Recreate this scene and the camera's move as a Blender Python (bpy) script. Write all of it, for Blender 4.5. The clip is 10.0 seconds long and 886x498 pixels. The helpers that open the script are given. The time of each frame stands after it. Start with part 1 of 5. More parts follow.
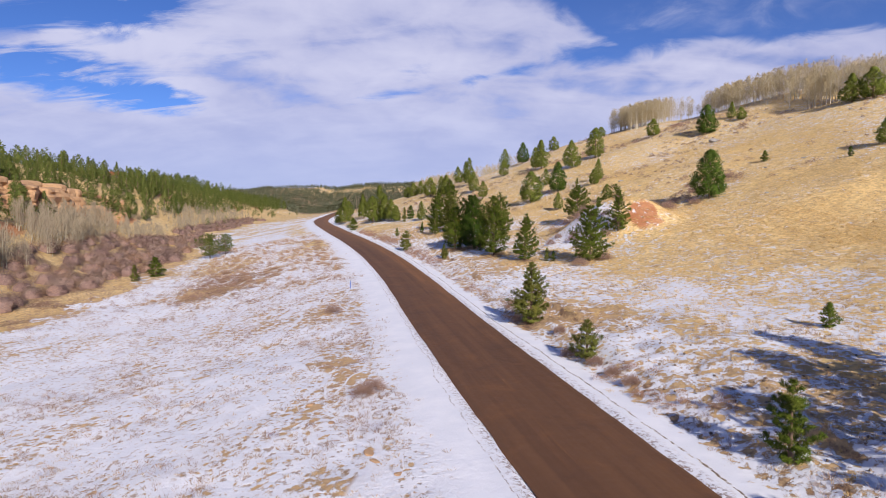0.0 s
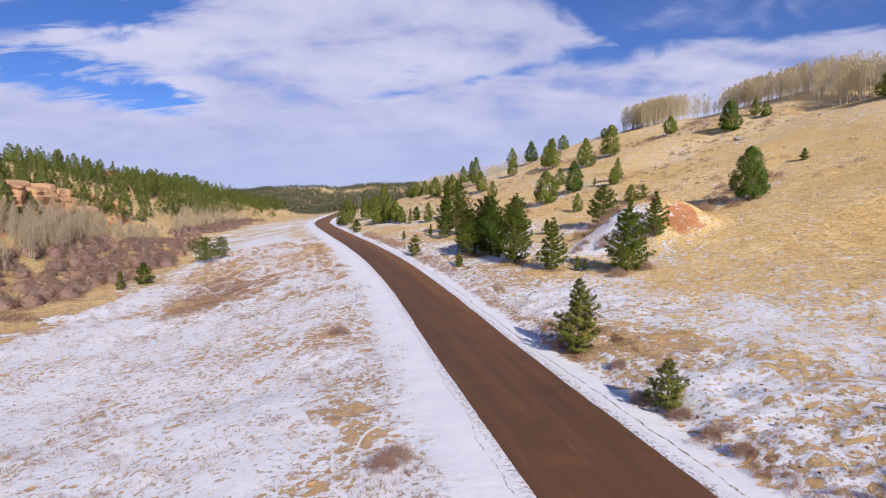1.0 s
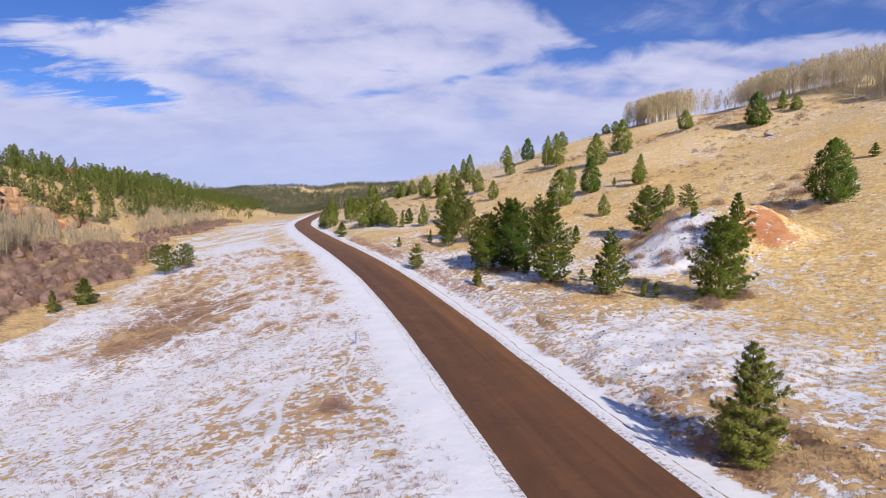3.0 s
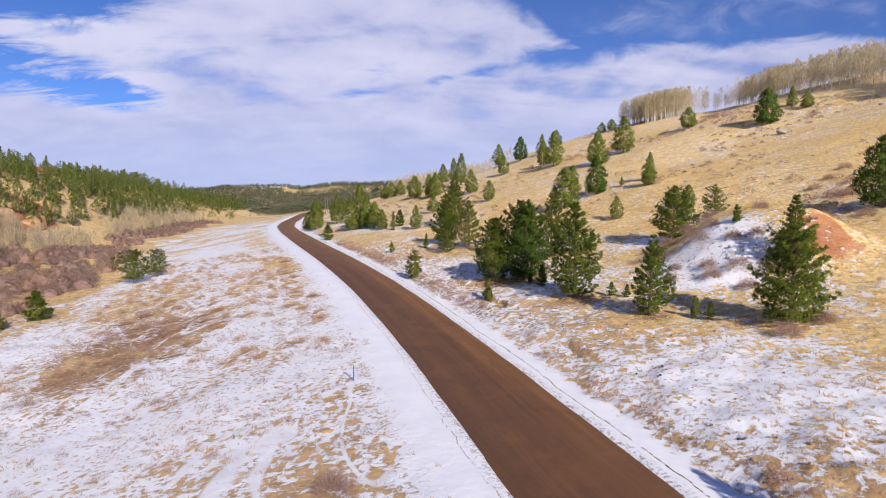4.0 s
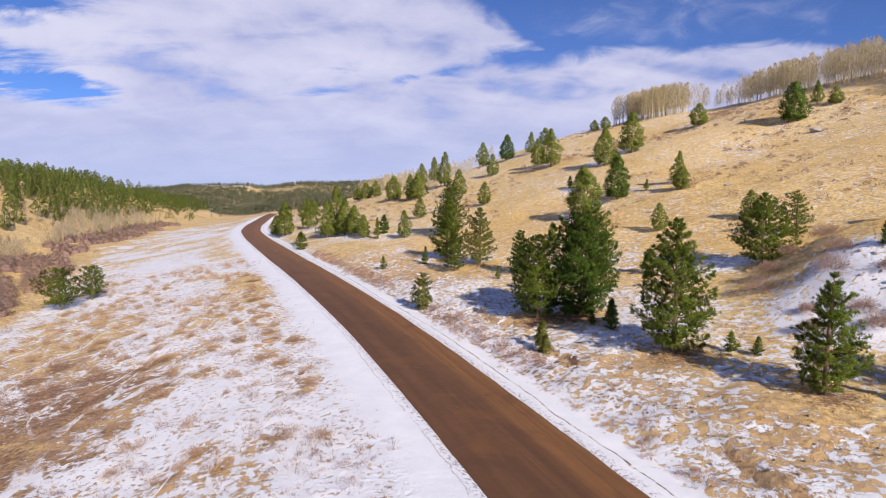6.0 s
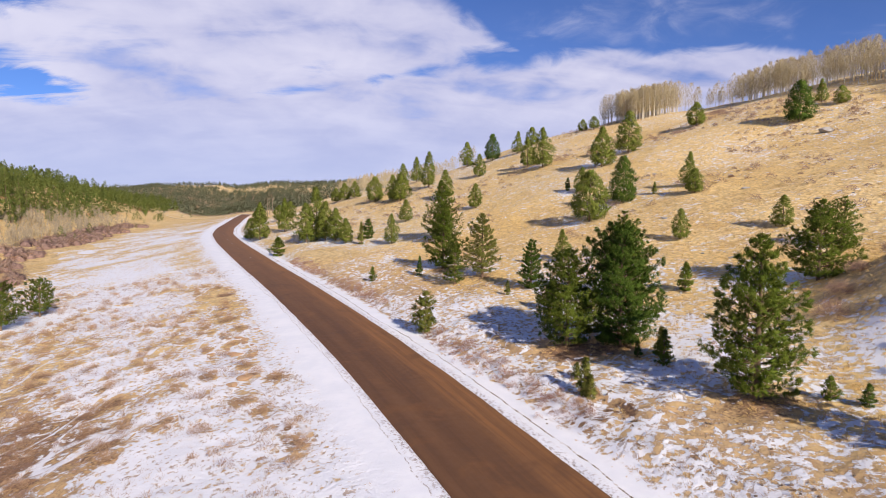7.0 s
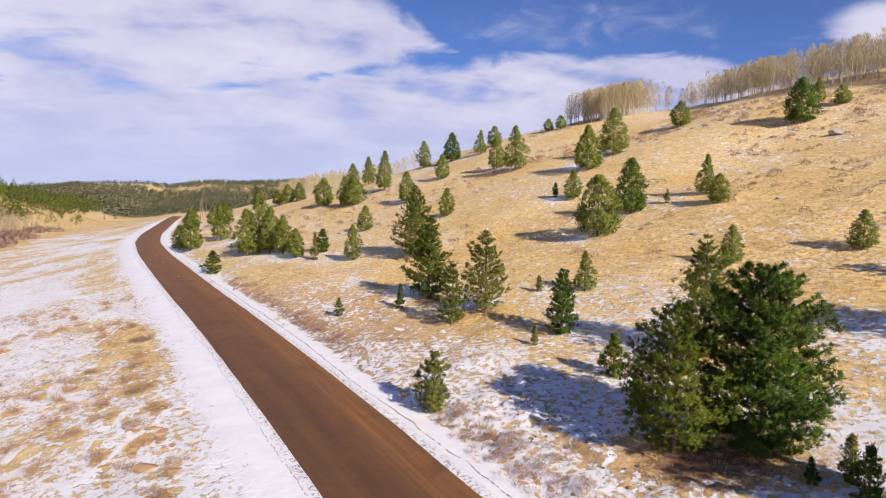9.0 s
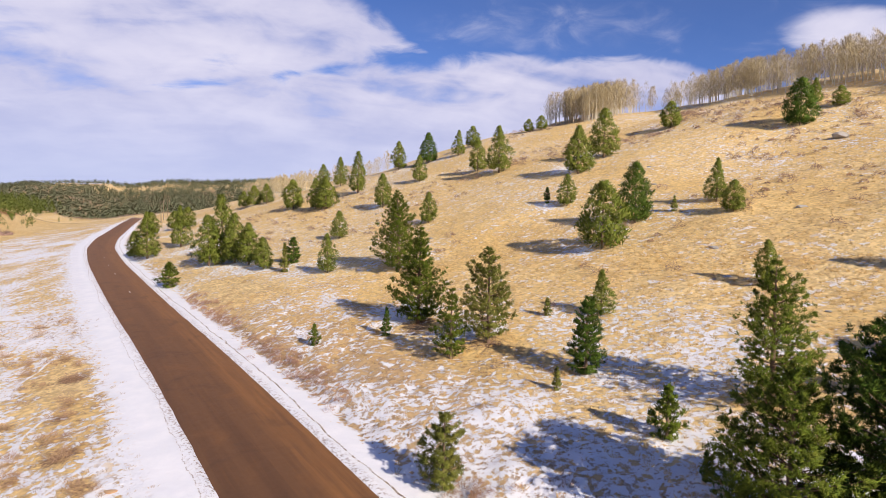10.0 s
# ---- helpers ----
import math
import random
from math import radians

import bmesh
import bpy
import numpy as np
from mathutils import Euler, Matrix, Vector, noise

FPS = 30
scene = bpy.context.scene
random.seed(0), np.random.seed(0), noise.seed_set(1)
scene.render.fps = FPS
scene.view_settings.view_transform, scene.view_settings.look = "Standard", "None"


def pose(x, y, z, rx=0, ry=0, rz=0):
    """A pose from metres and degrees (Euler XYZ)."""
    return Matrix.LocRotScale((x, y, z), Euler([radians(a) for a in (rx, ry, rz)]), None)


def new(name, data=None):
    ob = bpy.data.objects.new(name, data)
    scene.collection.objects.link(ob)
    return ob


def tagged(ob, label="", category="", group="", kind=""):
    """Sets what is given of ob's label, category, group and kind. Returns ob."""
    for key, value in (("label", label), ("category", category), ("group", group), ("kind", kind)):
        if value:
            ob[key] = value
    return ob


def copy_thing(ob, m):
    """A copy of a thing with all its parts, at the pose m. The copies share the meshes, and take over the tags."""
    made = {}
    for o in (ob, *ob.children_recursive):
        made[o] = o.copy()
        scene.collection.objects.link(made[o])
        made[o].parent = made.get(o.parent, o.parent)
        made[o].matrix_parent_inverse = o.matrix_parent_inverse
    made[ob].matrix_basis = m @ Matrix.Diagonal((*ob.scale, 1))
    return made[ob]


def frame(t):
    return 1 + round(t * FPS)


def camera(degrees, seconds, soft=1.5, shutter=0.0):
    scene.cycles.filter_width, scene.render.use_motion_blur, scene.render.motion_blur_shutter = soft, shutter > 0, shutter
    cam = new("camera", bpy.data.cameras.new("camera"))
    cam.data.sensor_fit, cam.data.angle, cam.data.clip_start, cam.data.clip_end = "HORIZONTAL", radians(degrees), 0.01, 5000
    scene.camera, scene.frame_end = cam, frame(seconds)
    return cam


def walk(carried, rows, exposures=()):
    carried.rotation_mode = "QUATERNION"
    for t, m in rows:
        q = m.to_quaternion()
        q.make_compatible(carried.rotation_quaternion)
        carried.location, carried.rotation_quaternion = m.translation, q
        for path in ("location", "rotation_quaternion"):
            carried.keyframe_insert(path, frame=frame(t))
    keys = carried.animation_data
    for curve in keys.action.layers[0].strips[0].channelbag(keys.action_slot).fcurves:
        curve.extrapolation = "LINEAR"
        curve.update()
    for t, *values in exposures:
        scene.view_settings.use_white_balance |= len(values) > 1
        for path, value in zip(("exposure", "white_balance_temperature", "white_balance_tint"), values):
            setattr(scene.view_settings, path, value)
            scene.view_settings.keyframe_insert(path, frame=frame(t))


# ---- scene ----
cam = camera(73.1, 10.0, soft=0.65)
METRES, EYE, TILT, LEAN, TURN = 100.0, 10.5, -4.0, 0.0, 0.0
ROWS = [
    (0.0, 0.0, 0.0, 0.0, 0.0, 0.0, 0.0),
    (0.5, -0.0105, 0.0484, 0.0052, 0.04, 0.01, -0.04),
    (1.0, -0.0221, 0.0964, 0.0104, 0.07, 0.01, -0.07),
    (1.5, -0.0338, 0.1439, 0.0152, -0.13, -0.0, -0.09),
    (2.0, -0.0453, 0.1919, 0.0202, -0.61, -0.01, -0.08),
    (2.5, -0.0568, 0.2408, 0.0252, -1.18, -0.02, -0.08),
    (4.0, -0.089, 0.3912, 0.0408, -3.38, -0.0, -0.03),
    (4.5, -0.1, 0.4414, 0.0459, -4.13, 0.0, -0.01),
    (5.0, -0.1116, 0.4913, 0.0525, -4.91, 0.0, 0.01),
    (5.5, -0.124, 0.5401, 0.06, -5.7, -0.02, 0.03),
    (7.0, -0.1552, 0.6856, 0.081, -9.02, -0.03, 0.12),
    (7.5, -0.1618, 0.7342, 0.0881, -10.4, -0.03, 0.16),
    (8.0, -0.1684, 0.7822, 0.0951, -11.79, -0.03, 0.2),
    (8.5, -0.1741, 0.8302, 0.1023, -13.23, -0.03, 0.26),
    (9.0, -0.1774, 0.8782, 0.1097, -14.69, -0.04, 0.32),
    (9.5, -0.1778, 0.926, 0.118, -16.09, -0.04, 0.37),
    (10.0, -0.176, 0.9727, 0.1269, -17.61, -0.04, 0.46),
]
walk(cam, [(t, pose(0, 0, EYE, TILT, LEAN, TURN) @ pose(METRES * x, METRES * y, METRES * z, 90 + pitch, roll, yaw)) for t, x, y, z, yaw, pitch, roll in ROWS], exposures=((0.0, 0.08, 6260, 16), (3.0, 0.16, 6290, 15), (6.0, 0.20, 6480, 15), (10.0, 0.29, 6800, 15)))

# ---- sky and sun ----
SUN_WAY = Vector((0.291, -0.830, 0.469)).normalized()
sun = new("sun", bpy.data.lights.new("sun", "SUN"))
sun.data.energy, sun.data.angle, sun.data.color = 5.0, radians(0.6), (1.0, 0.917, 0.785)
sun.matrix_basis = SUN_WAY.to_track_quat("Z", "Y").to_matrix().to_4x4()
scene.view_settings.exposure = 0.0


class Nodes:
    """Small helper to wire node trees."""

    def __init__(self, tree):
        self.tree = tree
        tree.nodes.clear()

    def add(self, kind):
        return self.tree.nodes.new(kind)

    def link(self, a, b):
        self.tree.links.new(a, b)

    def feed(self, socket, value):
        if isinstance(value, bpy.types.NodeSocket):
            self.link(value, socket)
        else:
            socket.default_value = value

    def math(self, op, a, b=0.0, c=0.0, clamp=False):
        node = self.add("ShaderNodeMath")
        node.operation, node.use_clamp = op, clamp
        for s, v in zip(node.inputs, (a, b, c)):
            self.feed(s, v)
        return node.outputs[0]

    def vec(self, op, a, b=(0, 0, 0)):
        node = self.add("ShaderNodeVectorMath")
        node.operation = op
        self.feed(node.inputs[0], a)
        self.feed(node.inputs[1], b)
        return node.outputs[0]

    def mix(self, fac, a, b):
        node = self.add("ShaderNodeMix")
        node.data_type = "RGBA"
        self.feed(node.inputs[0], fac)
        self.feed(node.inputs[6], a if isinstance(a, bpy.types.NodeSocket) else (*a, 1))
        self.feed(node.inputs[7], b if isinstance(b, bpy.types.NodeSocket) else (*b, 1))
        return node.outputs[2]

    def noise(self, vector, scale, detail=4.0, rough=0.55, warp=0.0):
        node = self.add("ShaderNodeTexNoise")
        if vector is not None:
            self.link(vector, node.inputs["Vector"])
        for k, v in (("Scale", scale), ("Detail", detail), ("Roughness", rough), ("Distortion", warp)):
            node.inputs[k].default_value = v
        return node.outputs["Fac"]

    def ramp(self, value, lo, hi):
        node = self.add("ShaderNodeMapRange")
        node.interpolation_type = "SMOOTHSTEP"
        self.feed(node.inputs[0], value)
        node.inputs[1].default_value, node.inputs[2].default_value = lo, hi
        return node.outputs[0]


world = bpy.data.worlds.new("sky")
scene.world = world
world.use_nodes = True
n = Nodes(world.node_tree)
sky = n.add("ShaderNodeTexSky")
sky.sky_type, sky.sun_disc = "NISHITA", False
sky.sun_elevation, sky.sun_rotation = math.asin(SUN_WAY.z), math.atan2(SUN_WAY.x, SUN_WAY.y)
sky.altitude, sky.air_density, sky.dust_density = 2900.0, 1.0, 0.3
where = n.add("ShaderNodeTexCoord").outputs["Generated"]
part_xyz = n.add("ShaderNodeSeparateXYZ")
n.link(where, part_xyz.inputs[0])
ahead = n.math("MAXIMUM", part_xyz.outputs[1], 0.08)
side = n.math("DIVIDE", part_xyz.outputs[0], ahead)
rise = n.math("DIVIDE", part_xyz.outputs[2], ahead)
# cloud layer overhead, flattened towards the horizon
lift = n.math("ADD", n.math("MAXIMUM", part_xyz.outputs[2], 0.0), 0.30)
deck = n.add("ShaderNodeCombineXYZ")
n.link(n.math("DIVIDE", part_xyz.outputs[0], lift), deck.inputs[0])
n.link(n.math("DIVIDE", part_xyz.outputs[1], lift), deck.inputs[1])
deck = deck.outputs[0]
billow = n.noise(deck, 2.1, 6.0, 0.50, 0.35)
streak = n.add("ShaderNodeMapping")
n.link(deck, streak.inputs[0])
streak.inputs["Rotation"].default_value = (0, 0, radians(28))
streak.inputs["Scale"].default_value = (1.0, 2.4, 1.0)
wisp = n.noise(streak.outputs[0], 2.1, 5.0, 0.52, 0.5)


def gap(cx, cz, rx, rz, tilt=0.0):
    """A rent in the cloud: 1 at its middle, 0 at its rim."""
    dx, dz = n.math("SUBTRACT", side, cx), n.math("SUBTRACT", rise, cz)
    c, s = math.cos(tilt), math.sin(tilt)
    a = n.math("ADD", n.math("MULTIPLY", dx, c / rx), n.math("MULTIPLY", dz, s / rx))
    b = n.math("SUBTRACT", n.math("MULTIPLY", dz, c / rz), n.math("MULTIPLY", dx, s / rz))
    r2 = n.math("ADD", n.math("MULTIPLY", a, a), n.math("MULTIPLY", b, b))
    return n.math("MAXIMUM", n.math("SUBTRACT", 1.0, r2), 0.0)


rent = 0.0
for g, k in ((gap(-0.60, 0.210, 0.25, 0.055, -0.15), 1.45), (gap(-0.48, 0.175, 0.12, 0.034, -0.12), 1.3), (gap(-0.68, 0.28, 0.30, 0.07, 0.2), 0.95), (gap(-0.45, 0.29, 0.20, 0.07, -0.3), 0.7), (gap(-0.55, 0.34, 0.42, 0.05, 0.1), 0.85), (gap(-0.04, 0.222, 0.055, 0.02, 0.1), 0.75), (gap(-0.10, 0.182, 0.10, 0.013, 0.2), 0.6)):
    rent = n.math("ADD", rent, n.math("MULTIPLY", g, k))
shred = n.noise(deck, 7.0, 6.0, 0.55, 0.6)
drift = n.add("ShaderNodeMapping")
n.link(deck, drift.inputs[0])
drift.inputs["Rotation"].default_value = (0, 0, radians(-20))
drift.inputs["Scale"].default_value = (1.0, 3.0, 1.0)
veil = n.noise(drift.outputs[0], 3.2, 6.0, 0.62, 0.9)
rent = n.math("MULTIPLY", rent, n.math("ADD", 0.25, n.math("MULTIPLY", n.ramp(veil, 0.30, 0.70), 0.85)))
body = n.math("ADD", n.math("MULTIPLY", n.math("SUBTRACT", billow, 0.5), 1.5), n.math("MULTIPLY", n.math("SUBTRACT", wisp, 0.5), 1.9))
body = n.math("ADD", body, n.math("MULTIPLY", n.math("SUBTRACT", shred, 0.5), 0.85))
low = n.math("SUBTRACT", 1.0, n.ramp(rise, 0.05, 0.20))
cover = n.ramp(n.math("SUBTRACT", n.math("ADD", body, n.math("ADD", 0.88, n.math("MULTIPLY", low, 0.7))), rent), -0.18, 0.86)
# a wedge of open blue sky between two cloud banks, with a ragged rim
wob = n.math("ADD", n.math("MULTIPLY", n.math("SUBTRACT", billow, 0.5), 0.06), n.math("MULTIPLY", n.math("SUBTRACT", shred, 0.5), 0.07))
hump = n.math("MULTIPLY", gap(0.42, 0.25, 0.13, 1.0), 0.018)
over = n.math("SUBTRACT", n.math("SUBTRACT", rise, n.math("MULTIPLY_ADD", side, 0.11, 0.2)), hump)
over = n.math("ADD", over, n.math("MULTIPLY", n.math("MAXIMUM", n.math("SUBTRACT", side, 0.76), 0.0), 0.3))
tongue = n.math("ADD", n.math("MULTIPLY", n.math("SUBTRACT", side, 0.234), 0.54), n.math("MULTIPLY", n.math("SUBTRACT", rise, 0.273), 0.84))
pocket = n.math("SUBTRACT", n.math("MULTIPLY_ADD", side, 0.306, 0.201), rise)
wedge = n.math("ADD", n.math("MINIMUM", over, n.math("MAXIMUM", tongue, pocket)), wob)
clear = n.math("MULTIPLY", n.ramp(wedge, -0.008, 0.020), n.math("SUBTRACT", 1.0, n.ramp(n.math("ADD", gap(1.27, 0.40, 0.24, 0.06, 0.12), n.math("MULTIPLY", wob, 14.0)), 0.0, 0.85)))
cover = n.math("MULTIPLY", cover, n.math("SUBTRACT", 1.0, n.math("MULTIPLY", clear, 0.97)))
# the sky behind and overhead is open and blue
cover = n.math("MULTIPLY", cover, n.math("MULTIPLY", n.math("SUBTRACT", 1.0, n.math("MULTIPLY", n.ramp(part_xyz.outputs[2], 0.42, 0.75), 0.75)), n.math("ADD", 0.3, n.math("MULTIPLY", n.ramp(part_xyz.outputs[1], -0.2, 0.35), 0.7))))
shade = n.ramp(n.math("ADD", n.math("ADD", n.math("MULTIPLY", billow, 0.7), n.math("MULTIPLY", wisp, 0.45)), n.math("MULTIPLY", shred, 0.25)), 0.48, 0.90)
haze = n.ramp(rise, 0.0, 0.22)
cloud = n.mix(shade, (0.41, 0.437, 0.635), (0.64, 0.648, 0.775))
cloud = n.mix(n.math("MULTIPLY", n.math("SUBTRACT", 1.0, haze), 0.9), cloud, (0.425, 0.477, 0.70))
blue = n.vec("MULTIPLY", sky.outputs[0], (0.039, 0.059, 0.100))
both = n.mix(n.math("MULTIPLY", cover, 0.93), blue, cloud)
back = n.add("ShaderNodeBackground")
n.link(both, back.inputs[0])
back.inputs[1].default_value = 1.0
n.link(back.outputs[0], n.add("ShaderNodeOutputWorld").inputs[0])

# ---- materials ----
def material(name):
    m = bpy.data.materials.new(name)
    m.use_nodes = True
    k = Nodes(m.node_tree)
    shader = k.add("ShaderNodeBsdfPrincipled")
    k.link(shader.outputs[0], k.add("ShaderNodeOutputMaterial").inputs[0])
    return m, k, shader


def bump(k, shader, value, strength, distance):
    b = k.add("ShaderNodeBump")
    b.inputs["Strength"].default_value, b.inputs["Distance"].default_value = strength, distance
    k.link(value, b.inputs["Height"])
    k.link(b.outputs[0], shader.inputs["Normal"])


def ground_material():
    m, k, s = material("grass_and_snow")
    at = k.add("ShaderNodeNewGeometry").outputs["Position"]
    mask = k.add("ShaderNodeAttribute")
    mask.attribute_name = "cover"
    rgb = k.add("ShaderNodeSeparateColor")
    k.link(mask.outputs["Color"], rgb.inputs[0])
    snow, earth, brush = rgb.outputs[0], rgb.outputs[1], rgb.outputs[2]
    wide, mid, fine = k.noise(at, 0.05, 4), k.noise(at, 0.55, 5, 0.6), k.noise(at, 4.0, 5, 0.65)
    tuft = k.noise(at, 1.7, 3, 0.6, 0.4)
    blade = k.noise(at, 14.0, 3, 0.7)
    clump = k.add("ShaderNodeTexVoronoi")
    clump.feature, clump.inputs["Scale"].default_value = "SMOOTH_F1", 2.1
    clump.inputs["Randomness"].default_value = 1.0
    jog = k.add("ShaderNodeVectorMath")
    jog.operation = "MULTIPLY_ADD"
    k.link(k.add("ShaderNodeTexNoise").outputs["Color"], jog.inputs[0])
    jog.inputs[1].default_value = (0.5, 0.5, 0.0)
    k.link(at, jog.inputs[2])
    k.link(jog.outputs[0], clump.inputs["Vector"])
    between = clump.outputs["Distance"]
    grass = k.mix(k.ramp(wide, 0.35, 0.65), (0.83, 0.585, 0.24), (0.88, 0.665, 0.325))
    off_road = k.math("MULTIPLY", k.math("SUBTRACT", mask.outputs["Alpha"], 0.5), 40.0)
    even = k.math("SUBTRACT", 1.0, k.math("MULTIPLY", k.ramp(off_road, 15.0, 19.5), 0.28))
    grass = k.mix(k.math("MULTIPLY", k.ramp(mid, 0.45, 0.72), even), grass, (0.60, 0.38, 0.145))
    grass = k.mix(k.math("MULTIPLY", k.ramp(fine, 0.5, 0.75), k.math("MULTIPLY", even, 0.5)), grass, (0.36, 0.23, 0.10))
    grass = k.mix(k.math("MULTIPLY", k.ramp(blade, 0.52, 0.75), 0.4), grass, (0.80, 0.62, 0.335))
    grass = k.mix(k.math("MULTIPLY", k.ramp(k.math("ADD", between, k.math("MULTIPLY", fine, 0.5)), 0.50, 0.86), k.math("MULTIPLY", even, 0.5)), grass, (0.36, 0.23, 0.11))
    place = k.add("ShaderNodeSeparateXYZ")
    k.link(at, place.inputs[0])
    tan = k.math("MULTIPLY", k.math("MULTIPLY", k.ramp(off_road, -3.0, -7.0), k.math("ADD", 0.25, k.math("MULTIPLY", k.ramp(snow, 0.1, 0.4), 0.75))), k.math("SUBTRACT", 1.0, k.math("MULTIPLY", k.ramp(place.outputs[1], 95.0, 150.0), 0.95)))
    tan = k.math("MAXIMUM", tan, k.math("MULTIPLY", k.math("MULTIPLY", k.ramp(off_road, 4.0, 6.0), k.ramp(off_road, 19.0, 12.0)), k.math("MULTIPLY", k.ramp(place.outputs[1], 195.0, 145.0), 0.85)))
    grass = k.mix(k.math("MULTIPLY", tan, k.math("ADD", 0.42, k.math("MULTIPLY", mid, 0.6))), grass, (0.50, 0.315, 0.18))
    heath = k.mix(k.ramp(fine, 0.35, 0.7), (0.33, 0.19, 0.10), (0.16, 0.10, 0.07))
    broken = k.math("ADD", k.math("MULTIPLY", k.math("SUBTRACT", tuft, 0.5), 0.8), k.math("MULTIPLY", k.math("SUBTRACT", fine, 0.5), 0.9))
    grass = k.mix(k.ramp(k.math("ADD", brush, broken), 0.35, 0.75), grass, heath)
    soil = k.mix(k.ramp(mid, 0.35, 0.7), (0.44, 0.18, 0.075), (0.54, 0.26, 0.125))
    soil = k.mix(k.math("MULTIPLY", k.ramp(fine, 0.5, 0.8), 0.5), soil, (0.26, 0.11, 0.06))
    land = k.mix(k.ramp(k.math("ADD", earth, k.math("MULTIPLY", k.math("SUBTRACT", fine, 0.5), 0.7)), 0.42, 0.58), grass, soil)
    patch = k.math("ADD", k.math("MULTIPLY", k.math("SUBTRACT", mid, 0.5), 0.8), k.math("MULTIPLY", k.math("SUBTRACT", tuft, 0.5), 1.05))
    patch = k.math("ADD", patch, k.math("MULTIPLY", k.math("SUBTRACT", between, 0.38), 0.55))
    patch = k.math("ADD", patch, k.math("MULTIPLY", k.math("SUBTRACT", fine, 0.5), 0.62))
    patch = k.math("ADD", patch, k.math("MULTIPLY", k.math("SUBTRACT", blade, 0.5), 0.45))
    lying = k.ramp(k.math("ADD", snow, patch), 0.44, 0.58)
    for where_, wide_, cut, deep in ((-4.3, 0.05, 0.50, 0.55), (4.7, 0.10, 0.495, 0.95)):
        near_ = k.math("ABSOLUTE", k.math("SUBTRACT", k.math("ADD", off_road, k.math("ADD", k.math("MULTIPLY", k.math("SUBTRACT", wide, 0.5), 1.6), k.math("MULTIPLY", k.math("SUBTRACT", mid, 0.5), 0.7))), where_))
        rut = k.math("MULTIPLY", k.ramp(near_, wide_, wide_ * 0.3), k.ramp(k.math("ADD", k.math("MULTIPLY", tuft, 0.5), k.math("MULTIPLY", fine, 0.5)), cut - 0.06, cut + 0.04))
        lying = k.math("MULTIPLY", lying, k.math("SUBTRACT", 1.0, k.math("MULTIPLY", rut, deep)))
        land = k.mix(k.math("MULTIPLY", rut, 0.9), land, (0.13, 0.085, 0.06))
    crumb = k.math("MULTIPLY", k.ramp(k.math("ABSOLUTE", off_road), 4.5, 3.6), k.ramp(k.noise(at, 4.5, 5, 0.7), 0.50, 0.60))
    lying = k.math("MULTIPLY", lying, k.math("SUBTRACT", 1.0, k.math("MULTIPLY", crumb, 0.8)))
    land = k.mix(k.ramp(k.math("ABSOLUTE", off_road), 4.6, 4.0), land, (0.24, 0.125, 0.065))
    fleck = k.math("MULTIPLY", k.ramp(k.noise(at, 2.6, 4, 0.6), 0.56, 0.62), k.math("MULTIPLY", k.ramp(mid, 0.36, 0.52), k.ramp(k.math("ABSOLUTE", off_road), 6.0, 8.0)))
    lying = k.math("MULTIPLY", lying, k.math("SUBTRACT", 1.0, k.math("MULTIPLY", fleck, 0.75)))
    land = k.mix(k.math("MULTIPLY", fleck, 0.55), land, (0.30, 0.195, 0.12))
    speck = k.math("MULTIPLY", k.ramp(k.noise(at, 0.8, 5, 0.75), 0.565, 0.605), k.math("MULTIPLY", k.ramp(wide, 0.43, 0.53), k.ramp(off_road, 17.0, 19.5)))
    lying = k.math("MAXIMUM", lying, k.math("MULTIPLY", speck, 0.75))
    # game trails trodden along the valley, still holding snow
    drawn = k.add("ShaderNodeCombineXYZ")
    k.link(place.outputs[0], drawn.inputs[0])
    k.link(k.math("MULTIPLY", place.outputs[1], 0.42), drawn.inputs[1])
    trail = k.ramp(k.math("ABSOLUTE", k.math("SUBTRACT", k.noise(drawn.outputs[0], 0.13, 2, 0.5, 0.6), 0.5)), 0.021, 0.008)
    trail = k.math("MULTIPLY", k.math("MULTIPLY", trail, k.ramp(off_road, -7.0, -9.0)), k.ramp(k.math("ADD", snow, k.math("MULTIPLY", tuft, 0.5)), 0.46, 0.62))
    lying = k.math("MAXIMUM", lying, k.math("MULTIPLY", trail, 0.92))
    white = k.mix(k.ramp(mid, 0.35, 0.7), (0.80, 0.81, 0.85), (0.87, 0.87, 0.895))
    k.link(k.mix(lying, land, white), s.inputs["Base Color"])
    k.link(k.math("SUBTRACT", 0.92, k.math("MULTIPLY", lying, 0.32)), s.inputs["Roughness"])
    s.inputs["Specular IOR Level"].default_value = 0.25
    calm = k.math("SUBTRACT", 0.45, k.math("MULTIPLY", k.ramp(k.math("ABSOLUTE", off_road), 5.5, 7.5), 0.38))
    bump(k, s, k.math("ADD", k.math("SUBTRACT", k.math("MULTIPLY", fine, k.math("SUBTRACT", 0.6, k.math("MULTIPLY", lying, calm))), k.math("MULTIPLY", between, k.math("SUBTRACT", 0.6, k.math("MULTIPLY", lying, 0.45)))), k.math("ADD", k.math("MULTIPLY", lying, 0.3), k.math("MULTIPLY", blade, k.math("SUBTRACT", 0.25, k.math("MULTIPLY", lying, 0.2))))), 0.7, 0.22)
    return m


